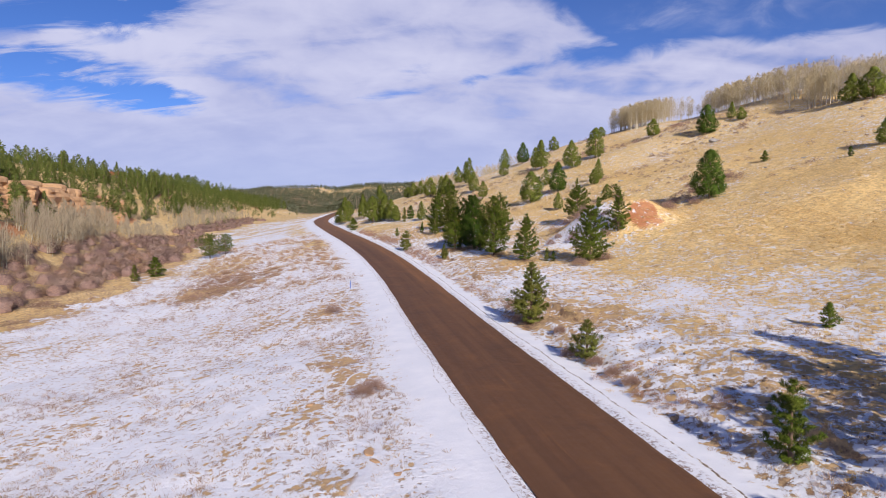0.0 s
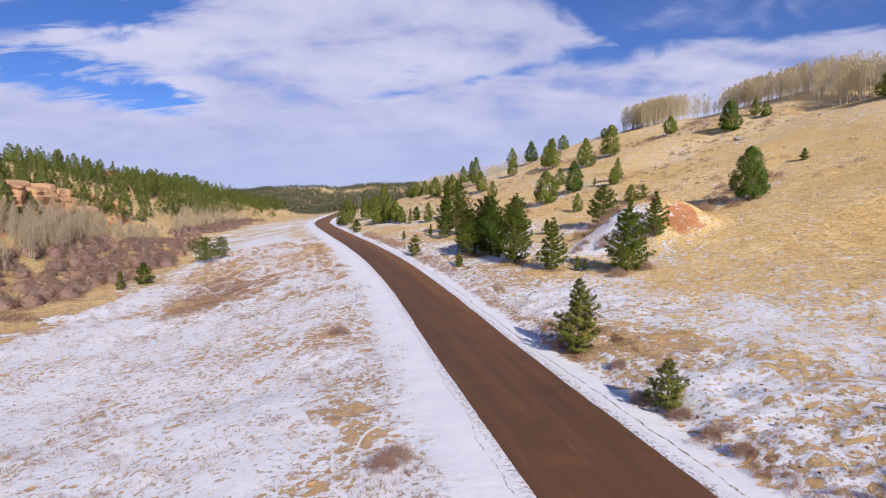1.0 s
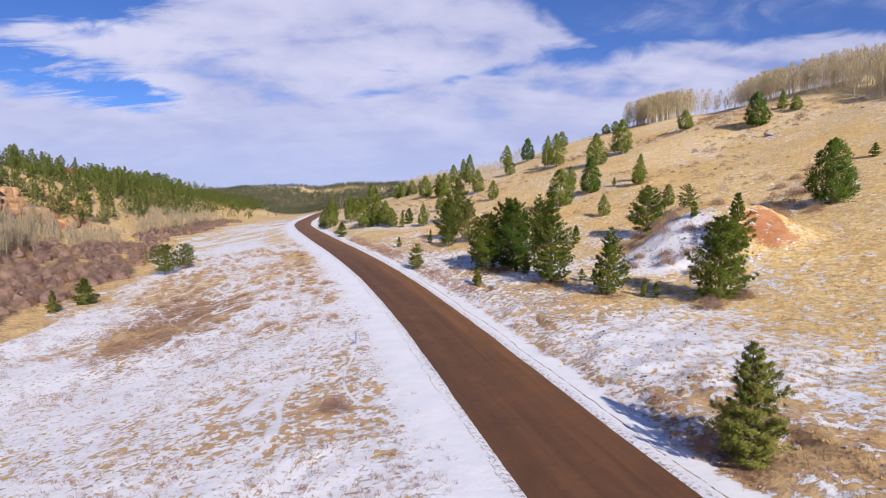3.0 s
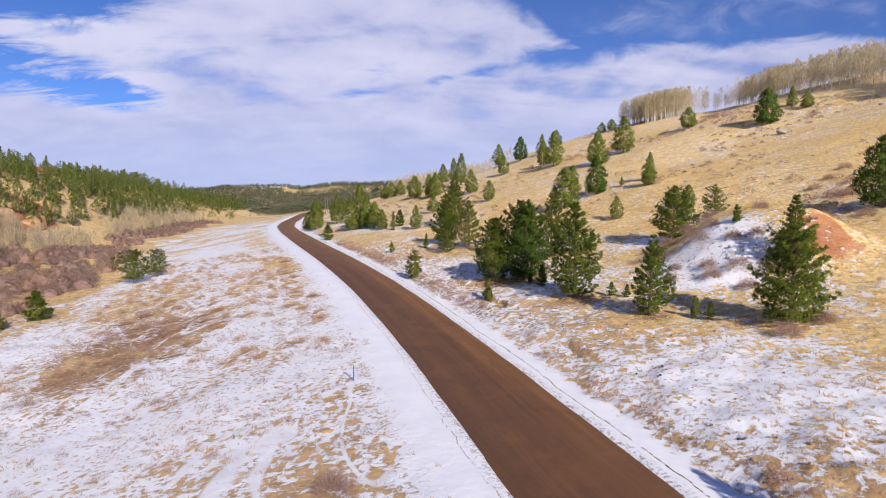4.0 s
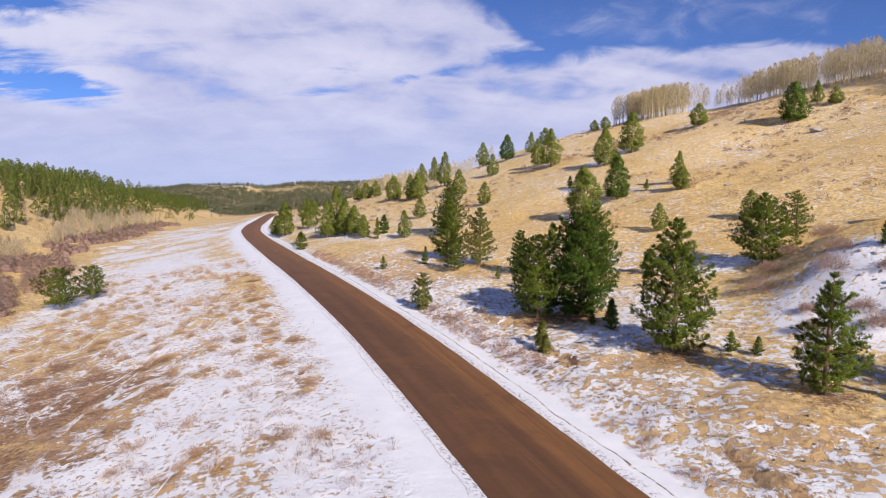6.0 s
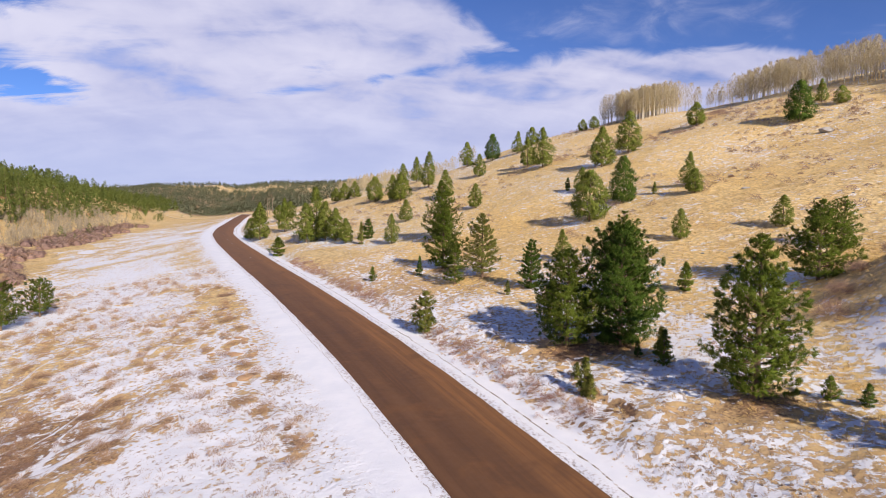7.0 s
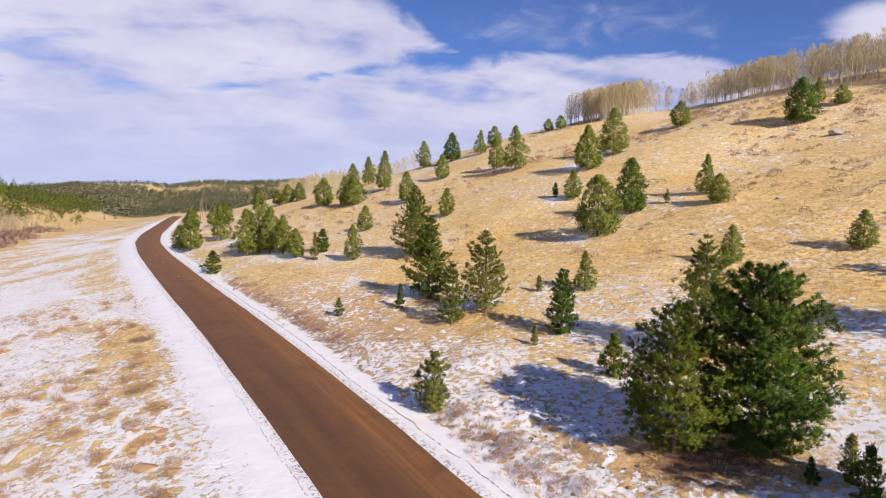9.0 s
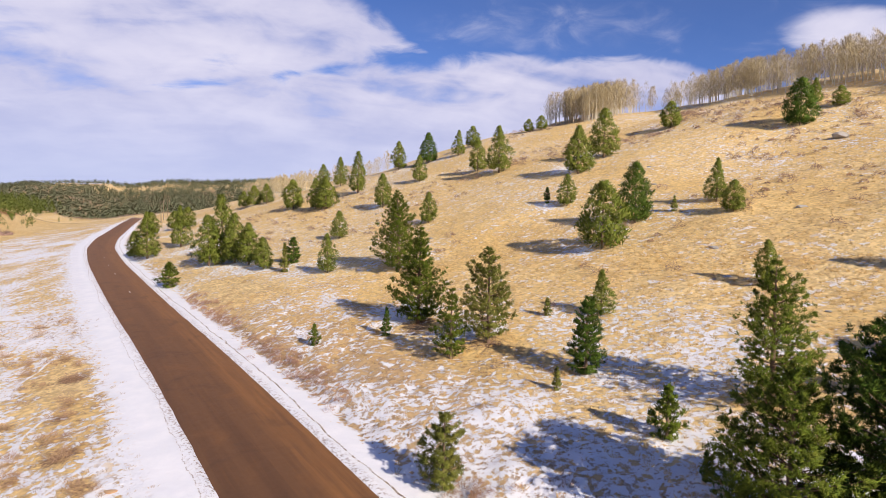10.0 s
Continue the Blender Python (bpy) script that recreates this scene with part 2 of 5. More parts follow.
def road_material():
    m, k, s = material("packed_gravel")
    at = k.add("ShaderNodeNewGeometry").outputs["Position"]
    lane = k.add("ShaderNodeAttribute")
    lane.attribute_name = "lane"
    part_of = k.add("ShaderNodeSeparateColor")
    k.link(lane.outputs["Color"], part_of.inputs[0])
    drawn = k.add("ShaderNodeCombineXYZ")
    k.link(k.math("MULTIPLY", part_of.outputs[0], 7.2), drawn.inputs[0])
    k.link(k.math("MULTIPLY", part_of.outputs[1], 26.0), drawn.inputs[1])
    along = drawn.outputs[0]
    stripe, stripe2 = k.noise(along, 0.9, 3, 0.6), k.noise(along, 2.6, 4, 0.65)
    fine, grit = k.noise(at, 2.2, 5, 0.65), k.noise(at, 30.0, 3, 0.7)
    base = k.mix(k.ramp(stripe, 0.30, 0.70), (0.112, 0.053, 0.026), (0.155, 0.074, 0.034))
    base = k.mix(k.math("MULTIPLY", k.ramp(stripe2, 0.52, 0.74), 0.22), base, (0.26, 0.112, 0.036))
    base = k.mix(k.math("MULTIPLY", k.math("MULTIPLY", k.ramp(part_of.outputs[0], 0.56, 0.74), k.ramp(part_of.outputs[1], 0.05, 0.14)), k.math("MULTIPLY", k.ramp(stripe2, 0.15, 0.75), 0.75)), base, (0.31, 0.137, 0.045))
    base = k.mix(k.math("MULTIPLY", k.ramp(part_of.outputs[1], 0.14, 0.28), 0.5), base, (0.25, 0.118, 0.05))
    blotch = k.noise(at, 0.32, 5, 0.62, 0.5)
    base = k.mix(k.math("MULTIPLY", k.ramp(blotch, 0.52, 0.70), 0.35), base, (0.235, 0.10, 0.034))
    base = k.mix(k.math("MULTIPLY", k.ramp(blotch, 0.46, 0.30), 0.4), base, (0.085, 0.043, 0.026))
    scuff = k.math("MULTIPLY", k.ramp(stripe2, 0.62, 0.70), k.ramp(fine, 0.55, 0.68))
    base = k.mix(k.math("MULTIPLY", scuff, 0.4), base, (0.30, 0.16, 0.08))
    base = k.mix(k.math("MULTIPLY", k.ramp(grit, 0.55, 0.8), 0.3), base, (0.08, 0.04, 0.022))
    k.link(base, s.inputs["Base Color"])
    k.link(k.math("ADD", 0.62, k.math("MULTIPLY", fine, 0.3)), s.inputs["Roughness"])
    s.inputs["Specular IOR Level"].default_value = 0.3
    bump(k, s, k.math("ADD", k.math("MULTIPLY", grit, 0.5), k.math("MULTIPLY", stripe2, 0.5)), 0.35, 0.03)
    return m


def varied(name, colours, rough=0.8, grain=6.0, through_light=0.0, island=True, spec=0.2):
    """Plain natural surface whose colour wanders between the given ones, piece by piece and along its grain."""
    m, k, s = material(name)
    geo = k.add("ShaderNodeNewGeometry")
    who = geo.outputs["Random Per Island"] if island else k.add("ShaderNodeObjectInfo").outputs["Random"]
    near = k.noise(geo.outputs["Position"], grain, 4, 0.6)
    wide = k.noise(geo.outputs["Position"], grain * 0.12, 3, 0.5)
    c = k.mix(k.ramp(k.math("ADD", k.math("MULTIPLY", who, 0.6), k.math("MULTIPLY", wide, 0.6)), 0.2, 0.95), colours[0], colours[1])
    c = k.mix(k.math("MULTIPLY", k.ramp(near, 0.45, 0.75), 0.6), c, colours[2])
    k.link(c, s.inputs["Base Color"])
    s.inputs["Roughness"].default_value, s.inputs["Specular IOR Level"].default_value = rough, spec
    if through_light:
        thin = k.add("ShaderNodeBsdfTranslucent")
        k.link(c, thin.inputs[0])
        blend = k.add("ShaderNodeMixShader")
        blend.inputs[0].default_value = through_light
        k.link(s.outputs[0], blend.inputs[1])
        k.link(thin.outputs[0], blend.inputs[2])
        out = [x for x in k.tree.nodes if x.type == "OUTPUT_MATERIAL"][0]
        k.link(blend.outputs[0], out.inputs[0])
    return m


def willow_material():
    """Leafless willow twigs: whole bushes plum, rust or grey-tan, their tips paler."""
    m, k, s = material("willow_twigs")
    geo = k.add("ShaderNodeNewGeometry")
    hue, tone = k.noise(geo.outputs["Position"], 0.13, 2, 0.5), k.noise(geo.outputs["Position"], 0.45, 3, 0.6)
    c = k.mix(k.ramp(hue, 0.40, 0.52), (0.34, 0.215, 0.172), (0.43, 0.30, 0.23))
    c = k.mix(k.ramp(hue, 0.52, 0.64), c, (0.52, 0.30, 0.16))
    c = k.mix(k.math("MULTIPLY", k.ramp(tone, 0.48, 0.68), 0.7), c, (0.50, 0.40, 0.32))
    stems = k.noise(geo.outputs["Position"], 9.0, 4, 0.7)
    c = k.mix(k.math("MULTIPLY", k.ramp(stems, 0.42, 0.66), 0.35), c, (0.23, 0.145, 0.12))
    c = k.mix(k.math("MULTIPLY", geo.outputs["Random Per Island"], 0.3), c, (0.44, 0.31, 0.26))
    k.link(c, s.inputs["Base Color"])
    s.inputs["Roughness"].default_value, s.inputs["Specular IOR Level"].default_value = 0.85, 0.15
    return m


# haze of distance put into the colour: paler and greyer than near needles
HAZED_GREEN = varied("distant_conifers", ((0.175, 0.195, 0.115), (0.215, 0.23, 0.14), (0.20, 0.205, 0.125)), 0.95, 0.05, spec=0.02)
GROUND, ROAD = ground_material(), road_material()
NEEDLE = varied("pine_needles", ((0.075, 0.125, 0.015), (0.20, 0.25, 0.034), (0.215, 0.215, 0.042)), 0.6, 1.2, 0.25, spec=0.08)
# paler copy of the pine needles for hillside trees, sunlight put into its colour
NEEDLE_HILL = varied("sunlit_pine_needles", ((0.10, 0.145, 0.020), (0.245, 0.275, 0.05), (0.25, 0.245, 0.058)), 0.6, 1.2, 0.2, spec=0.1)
NEEDLE_DARK = varied("fir_needles", ((0.042, 0.092, 0.012), (0.105, 0.16, 0.022), (0.115, 0.145, 0.028)), 0.6, 1.2, 0.1, spec=0.08)
NEEDLE_OLIVE = varied("dry_pine_needles", ((0.16, 0.19, 0.036), (0.26, 0.265, 0.06), (0.28, 0.225, 0.05)), 0.6, 1.0, 0.12, spec=0.08)
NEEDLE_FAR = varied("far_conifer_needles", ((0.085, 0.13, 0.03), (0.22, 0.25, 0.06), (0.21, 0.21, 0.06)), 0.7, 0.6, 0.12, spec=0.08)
BARK = varied("pine_bark", ((0.16, 0.10, 0.065), (0.24, 0.16, 0.11), (0.08, 0.055, 0.04)), 0.9, 9.0)
ASPEN_BARK = varied("aspen_bark", ((0.50, 0.45, 0.36), (0.62, 0.57, 0.46), (0.24, 0.20, 0.16)), 0.8, 2.6)
GREY_BARK = varied("grey_aspen_bark", ((0.40, 0.37, 0.28), (0.50, 0.46, 0.35), (0.20, 0.17, 0.13)), 0.85, 2.6)
ASPEN_TWIG = varied("aspen_twigs", ((0.40, 0.325, 0.19), (0.49, 0.41, 0.25), (0.33, 0.26, 0.16)), 0.85, 0.5)
GREY_TWIG = varied("grey_aspen_twigs", ((0.30, 0.245, 0.165), (0.38, 0.315, 0.215), (0.24, 0.19, 0.14)), 0.85, 0.5)
WILLOW = willow_material()
# colour of a filler dome in the willows, darkened as their inner shade
WILLOW_CORE = varied("willow_stems", ((0.22, 0.14, 0.12), (0.30, 0.20, 0.16), (0.14, 0.09, 0.08)), 0.9, 3.0, spec=0.1)
TAN_STRAW = varied("tan_straw_blades", ((0.42, 0.30, 0.19), (0.60, 0.46, 0.31), (0.32, 0.22, 0.15)), 0.85, 0.8, 0.2)
STRAW = varied("straw_blades", ((0.64, 0.44, 0.165), (0.80, 0.60, 0.30), (0.50, 0.32, 0.13)), 0.85, 0.8, 0.25)
SAGE = varied("brush_twigs", ((0.29, 0.18, 0.115), (0.44, 0.29, 0.18), (0.21, 0.14, 0.105)), 0.9, 0.8, 0.2)
MAUVE = varied("mauve_brush_twigs", ((0.31, 0.20, 0.155), (0.43, 0.29, 0.215), (0.25, 0.155, 0.13)), 0.9, 0.8, 0.2)
MEADOW_TWIG = varied("meadow_brush_twigs", ((0.40, 0.25, 0.16), (0.62, 0.43, 0.26), (0.33, 0.21, 0.15)), 0.9, 1.6, 0.25)
DITCH_TWIG = varied("ditch_brush_twigs", ((0.34, 0.20, 0.145), (0.50, 0.32, 0.22), (0.27, 0.165, 0.125)), 0.9, 0.8, 0.2)
STONE = varied("sandstone", ((0.42, 0.25, 0.13), (0.50, 0.33, 0.19), (0.30, 0.16, 0.085)), 0.9, 2.2)
REDROCK = varied("red_granite", ((0.46, 0.265, 0.13), (0.56, 0.36, 0.20), (0.28, 0.145, 0.085)), 0.9, 1.2)
GREYROCK = varied("grey_lichen_rock", ((0.30, 0.27, 0.24), (0.42, 0.40, 0.37), (0.18, 0.16, 0.14)), 0.9, 1.8)
CLOD = varied("damp_clods", ((0.13, 0.095, 0.07), (0.24, 0.18, 0.135), (0.08, 0.06, 0.05)), 0.9, 4.0)
BLUE = varied("blue_plastic", ((0.015, 0.10, 0.42), (0.02, 0.13, 0.50), (0.012, 0.07, 0.30)), 0.4, 6.0, spec=0.5)
PALE = varied("worn_paint", ((0.60, 0.55, 0.48), (0.72, 0.68, 0.62), (0.35, 0.25, 0.18)), 0.8, 9.0)
WOOD = varied("weathered_wood", ((0.28, 0.21, 0.15), (0.36, 0.28, 0.2), (0.16, 0.12, 0.09)), 0.85, 5.0)
ROOF = varied("rust_roof", ((0.32, 0.10, 0.05), (0.40, 0.14, 0.07), (0.22, 0.08, 0.05)), 0.6, 1.5)

# ---- lie of the land: cross-section of the valley, laid along the road ----
ROAD_Y = np.array([-300, 0, 22.5, 35, 51, 85, 97, 118, 139, 162, 184, 220, 252, 298, 345, 400, 460, 625, 900, 3500.0])
ROAD_X = np.array([70, 11.5, 7.3, 4.8, 1.6, -4.6, -7.3, -12.3, -18.2, -24.6, -31.2, -41.3, -50, -61, -69, -76, -84, -105, -135, -400.0])
RISE_Y = np.array([-300, 0, 50, 83, 120, 140, 217, 300, 500, 800, 3500.0])
RISE_Z = np.array([-4, -0.9, -0.6, -0.3, 1.0, 1.6, 2.8, 3.4, 5.5, 7, 9.0])
_ys = np.arange(-400, 3600, 1.0)


def _eased(ky, kv, width):
    raw = np.interp(_ys, ky, kv)
    k = np.exp(-0.5 * (np.arange(-3 * width, 3 * width + 1) / width) ** 2)
    pad = np.concatenate([raw[0] + (raw[1] - raw[0]) * np.arange(-3 * width, 0), raw, raw[-1] + (raw[-1] - raw[-2]) * np.arange(1, 3 * width + 1)])
    return np.convolve(pad, k / k.sum(), "valid")


_rx, _rz = _eased(ROAD_Y, ROAD_X, 8), _eased(RISE_Y, RISE_Z, 14)
_turn = np.cos(np.arctan(np.gradient(_rx)))


def road_x(y):
    return np.interp(y, _ys, _rx)


def road_z(y):
    return np.interp(y, _ys, _rz)


def step(a, b, v):
    t = np.clip((v - a) / (b - a), 0, 1)
    return t * t * (3 - 2 * t)


_rng = np.random.RandomState(7)
_tab = _rng.rand(256, 256)


def value_noise(x, y):
    xi, yi = np.floor(x).astype(int), np.floor(y).astype(int)
    fx, fy = x - xi, y - yi
    fx, fy = fx * fx * (3 - 2 * fx), fy * fy * (3 - 2 * fy)
    a, b = _tab[xi % 256, yi % 256], _tab[(xi + 1) % 256, yi % 256]
    c, d = _tab[xi % 256, (yi + 1) % 256], _tab[(xi + 1) % 256, (yi + 1) % 256]
    return (a + (b - a) * fx) * (1 - fy) + (c + (d - c) * fx) * fy - 0.5


def fbm(x, y, size, octaves=4):
    total, amp = 0, 1.0
    for i in range(octaves):
        total = total + amp * value_noise(x / size + 17.3 * i, y / size - 9.1 * i)
        size, amp = size / 2.1, amp * 0.5
    return total


CROSS_D = np.array([-900, -420, -260, -170, -140, -105, -85, -72, -58, -46, -34, -25, -15, -8, -5.5, -3.9, 3.9, 5.2, 6.6, 9, 14, 25, 45, 64, 90, 123, 150, 200, 300, 900.0])
CROSS_Z = np.array([24, 29, 32, 31, 25, 13.5, 4.0, -3.0, -5.6, -5.4, -4.4, -3.3, -1.4, -0.45, -0.1, -0.02, -0.02, -0.08, -0.15, 0.8, 1.8, 3.9, 9.3, 15.7, 24.6, 35.8, 43.5, 50, 55, 50.0])
_ds = np.arange(-1000, 1000, 0.25)
_cz = np.interp(_ds, CROSS_D, CROSS_Z)
_soft = np.convolve(np.pad(_cz, 24, "edge"), np.ones(49) / 49, "valid")
_mix = step(9, 30, np.abs(_ds))
_cz = _cz * (1 - _mix) + _soft * _mix


def across(x, y):
    return (x - road_x(y)) * np.interp(y, _ys, _turn)


def height(x, y):
    x, y = np.asarray(x, float), np.asarray(y, float)
    d = across(x, y)
    cut = np.interp(d, _ds, _cz)
    right, left = step(8, 30, d), step(8, 30, -d)
    # the hillside is gentler at the near end and runs out at the far one
    gain = 0.72 + 0.16 * step(72, 92, y) + 0.04 * step(105, 165, y) + 0.12 * step(172, 205, y) + 0.06 * step(205, 300, y)
    gain = gain * (1 - 0.75 * step(430, 800, y)) * (1 - 0.34 * step(275, 420, y) * step(45, 110, d))
    cut = cut * (1 + right * (gain - 1))
    lgain = 1 - 0.6 * step(380, 900, y)
    cut = np.where((d < -72) & (cut > 0), cut * lgain, cut)
    z = road_z(y) + cut
    off = step(5, 14, np.abs(d))
    z = z + off * (0.35 * fbm(x, y, 9) + step(20, 60, np.abs(d)) * 1.6 * fbm(x + 50, y, 42) + step(80, 140, np.abs(d)) * 9 * fbm(x, y + 90, 130))
    z = z + step(4.5, 8, np.abs(d)) * (0.12 + 0.22 * step(5.5, 7, d) * step(22, 12, d)) * fbm(x, y, 1.1, 3)
    # low cut bank where the ditch has eaten into the slope
    lip = 10.3 + 2.2 * fbm(x * 0.3, y, 12, 3)
    z = z + 0.5 * (step(-0.2, 0.15, d - lip) - 0.5) * step(2.0, 0.3, np.abs(d - lip)) * step(128, 116, y) * step(0.06, 0.22, fbm(x, y, 5, 3))
    # spoil heap beside the hillside, cut open on its far side
    z = z + 4.6 * np.exp(-(((x - 30.5) / np.where(x < 30.5, 8.8, 7.0)) ** 2 + ((y - 103.5) / np.where(y > 103.5, 10.5, 10.0)) ** 2) ** 1.7)
    z = z + 0.9 * fbm(x, y, 2.6, 3) * np.exp(-(((x - 27.5) / 10.0) ** 2 + ((y - 100.5) / 8.0) ** 2) ** 2)
    # far wooded ridge that closes the valley
    z = z + step(750, 1400, y) * (44 + 8 * fbm(x, y, 260)) * np.interp(x, [-900, -500, -350, -235, -60, 300], [0.52, 0.6, 0.72, 1.08, 1.12, 1.15])
    return z


# ---- mesh builders ----
def mesh_from(name, verts, faces, mat, smooth=False, normals=None):
    """A mesh from arrays: verts (n, 3), faces (m, 3 or 4)."""
    me = bpy.data.meshes.new(name)
    verts, faces = np.asarray(verts, np.float32), np.asarray(faces, np.int32)
    me.vertices.add(len(verts))
    me.vertices.foreach_set("co", verts.ravel())
    me.loops.add(faces.size)
    me.loops.foreach_set("vertex_index", faces.ravel())
    me.polygons.add(len(faces))
    me.polygons.foreach_set("loop_start", np.arange(0, faces.size, faces.shape[1], dtype=np.int32))
    me.update(calc_edges=True)
    me.polygons.foreach_set("use_smooth", np.full(len(faces), smooth))
    if normals is not None:
        me.polygons.foreach_set("use_smooth", np.full(len(faces), True))
        me.normals_split_custom_set_from_vertices(normals)
    me.materials.append(mat)
    return me


def sheet(rows, cols):
    """Quads of a grid of rows x cols points."""
    i = np.arange(rows * cols).reshape(rows, cols)
    return np.stack([i[:-1, :-1], i[:-1, 1:], i[1:, 1:], i[1:, :-1]], -1).reshape(-1, 4)


def unit(v):
    return v / np.maximum(np.linalg.norm(v, axis=-1, keepdims=True), 1e-9)


def blades(rng, root, way, length, width, outward=None):
    """Thin triangles from roots along their ways: needles, straws, twigs; their faces turned outward where that is given."""
    cross = unit(np.cross(way, rng.normal(size=way.shape)))
    if outward is not None:
        facing = np.sum(np.cross(cross, way) * outward, 1)
        cross = np.where(facing[:, None] < 0, -cross, cross)
    w = (cross.T * width * 0.5).T
    tip = root + (way.T * length).T
    verts = np.stack([root - w, root + w, tip], 1).reshape(-1, 3)
    return verts, np.arange(len(verts)).reshape(-1, 3)


def joined(pieces):
    verts, faces, base = [], [], 0
    for v, f in pieces:
        verts.append(v)
        faces.append(np.asarray(f) + base)
        base += len(v)
    return np.concatenate(verts), np.concatenate(faces)


def tube(points, radii, sides=6):
    """A tapered tube along points, as triangles."""
    points, radii = np.asarray(points, float), np.asarray(radii, float)
    way = unit(np.gradient(points, axis=0))
    ref = np.where(np.abs(way[:, 2:3]) > 0.9, [[1.0, 0, 0]], [[0, 0, 1.0]])
    a = unit(np.cross(way, ref))
    b = np.cross(way, a)
    t = np.linspace(0, 2 * np.pi, sides, endpoint=False)
    ring = points[:, None] + radii[:, None, None] * (np.cos(t)[None, :, None] * a[:, None] + np.sin(t)[None, :, None] * b[:, None])
    n_pts, faces = len(points), []
    for i in range(n_pts - 1):
        for j in range(sides):
            p, q = i * sides + j, i * sides + (j + 1) % sides
            faces += [(p, q, q + sides), (p, q + sides, p + sides)]
    return ring.reshape(-1, 3), np.array(faces)


def part(name, me, parent, label=""):
    ob = new(name, me)
    ob.parent = parent
    return tagged(ob, label) if label else ob


def holder(name, x, y, z, turn=0.0, scale=1.0):
    ob = new(name)
    ob.matrix_basis = pose(x, y, z, 0, 0, turn) @ Matrix.Scale(scale, 4)
    return ob


# ---- ground ----
def spread(lo, hi, fine, far_lo, far_hi, grow):
    mid = np.arange(lo, hi + 1e-6, fine)
    out = [mid]
    for edge, end, sign in ((lo, far_lo, -1), (hi, far_hi, 1)):
        v, s, run = edge, fine, []
        while sign * v < sign * end:
            s *= grow
            v += sign * s
            run.append(v)
        out.append(np.array(run))
    return np.unique(np.concatenate(out))


u_near = np.arange(-14, 16.01, 0.3)
u_nodes = np.unique(np.concatenate([u_near, np.array([v for v in spread(-56, 64, 0.8, -2200, 2200, 1.06) if v < -14.2 or v > 16.2])]))
y_nodes = spread(12, 170, 0.68, -300, 3400, 1.026)
UU, YY = np.meshgrid(u_nodes, y_nodes)
XX = UU + road_x(YY)
DD = across(XX, YY)


def meadow_edge(y):
    """Where the snowy meadow ends towards the creek, across the road's line."""
    return np.interp(y, [60, 77, 86, 108, 128, 156, 200, 300], [-57, -53, -48, -44, -40, -39, -44, -46])


# brush clumps of the meadow, each on its own bare patch
_crng = np.random.RandomState(79)
CLUMP_Y, CLUMP_D = _crng.uniform(92, 182, 700), -_crng.uniform(8.5, 40, 700)
_free = (fbm(CLUMP_D, CLUMP_Y, 9, 2) > -0.12) & (CLUMP_D > meadow_edge(CLUMP_Y) + 3)
for _i in range(700):
    _free[_i] &= not np.any(np.hypot(CLUMP_D[:_i] - CLUMP_D[_i], CLUMP_Y[:_i] - CLUMP_Y[_i])[_free[:_i]] < 2.3)
CLUMP_Y, CLUMP_D = CLUMP_Y[_free], CLUMP_D[_free]
CLUMP_X = road_x(CLUMP_Y) + CLUMP_D / np.interp(CLUMP_Y, _ys, _turn)
CLUMP_R = _crng.uniform(0.55, 1.15, len(CLUMP_Y))


def clump_patch(x, y):
    """1 in the middle of a brush clump's patch, 0 away from all of them."""
    x, y = np.asarray(x, float), np.asarray(y, float)
    total = np.zeros(x.shape)
    near = (y > 88) & (y < 186) & (across(x, y) < -6) & (across(x, y) > -44)
    px, py = x[near], y[near]
    best = np.zeros(px.shape)
    for cx_, cy_, cr_ in zip(CLUMP_X, CLUMP_Y, CLUMP_R):
        best = np.maximum(best, np.exp(-(((px - cx_) / cr_) ** 2 + ((py - cy_) / (1.15 * cr_)) ** 2)))
    total[near] = best
    return total


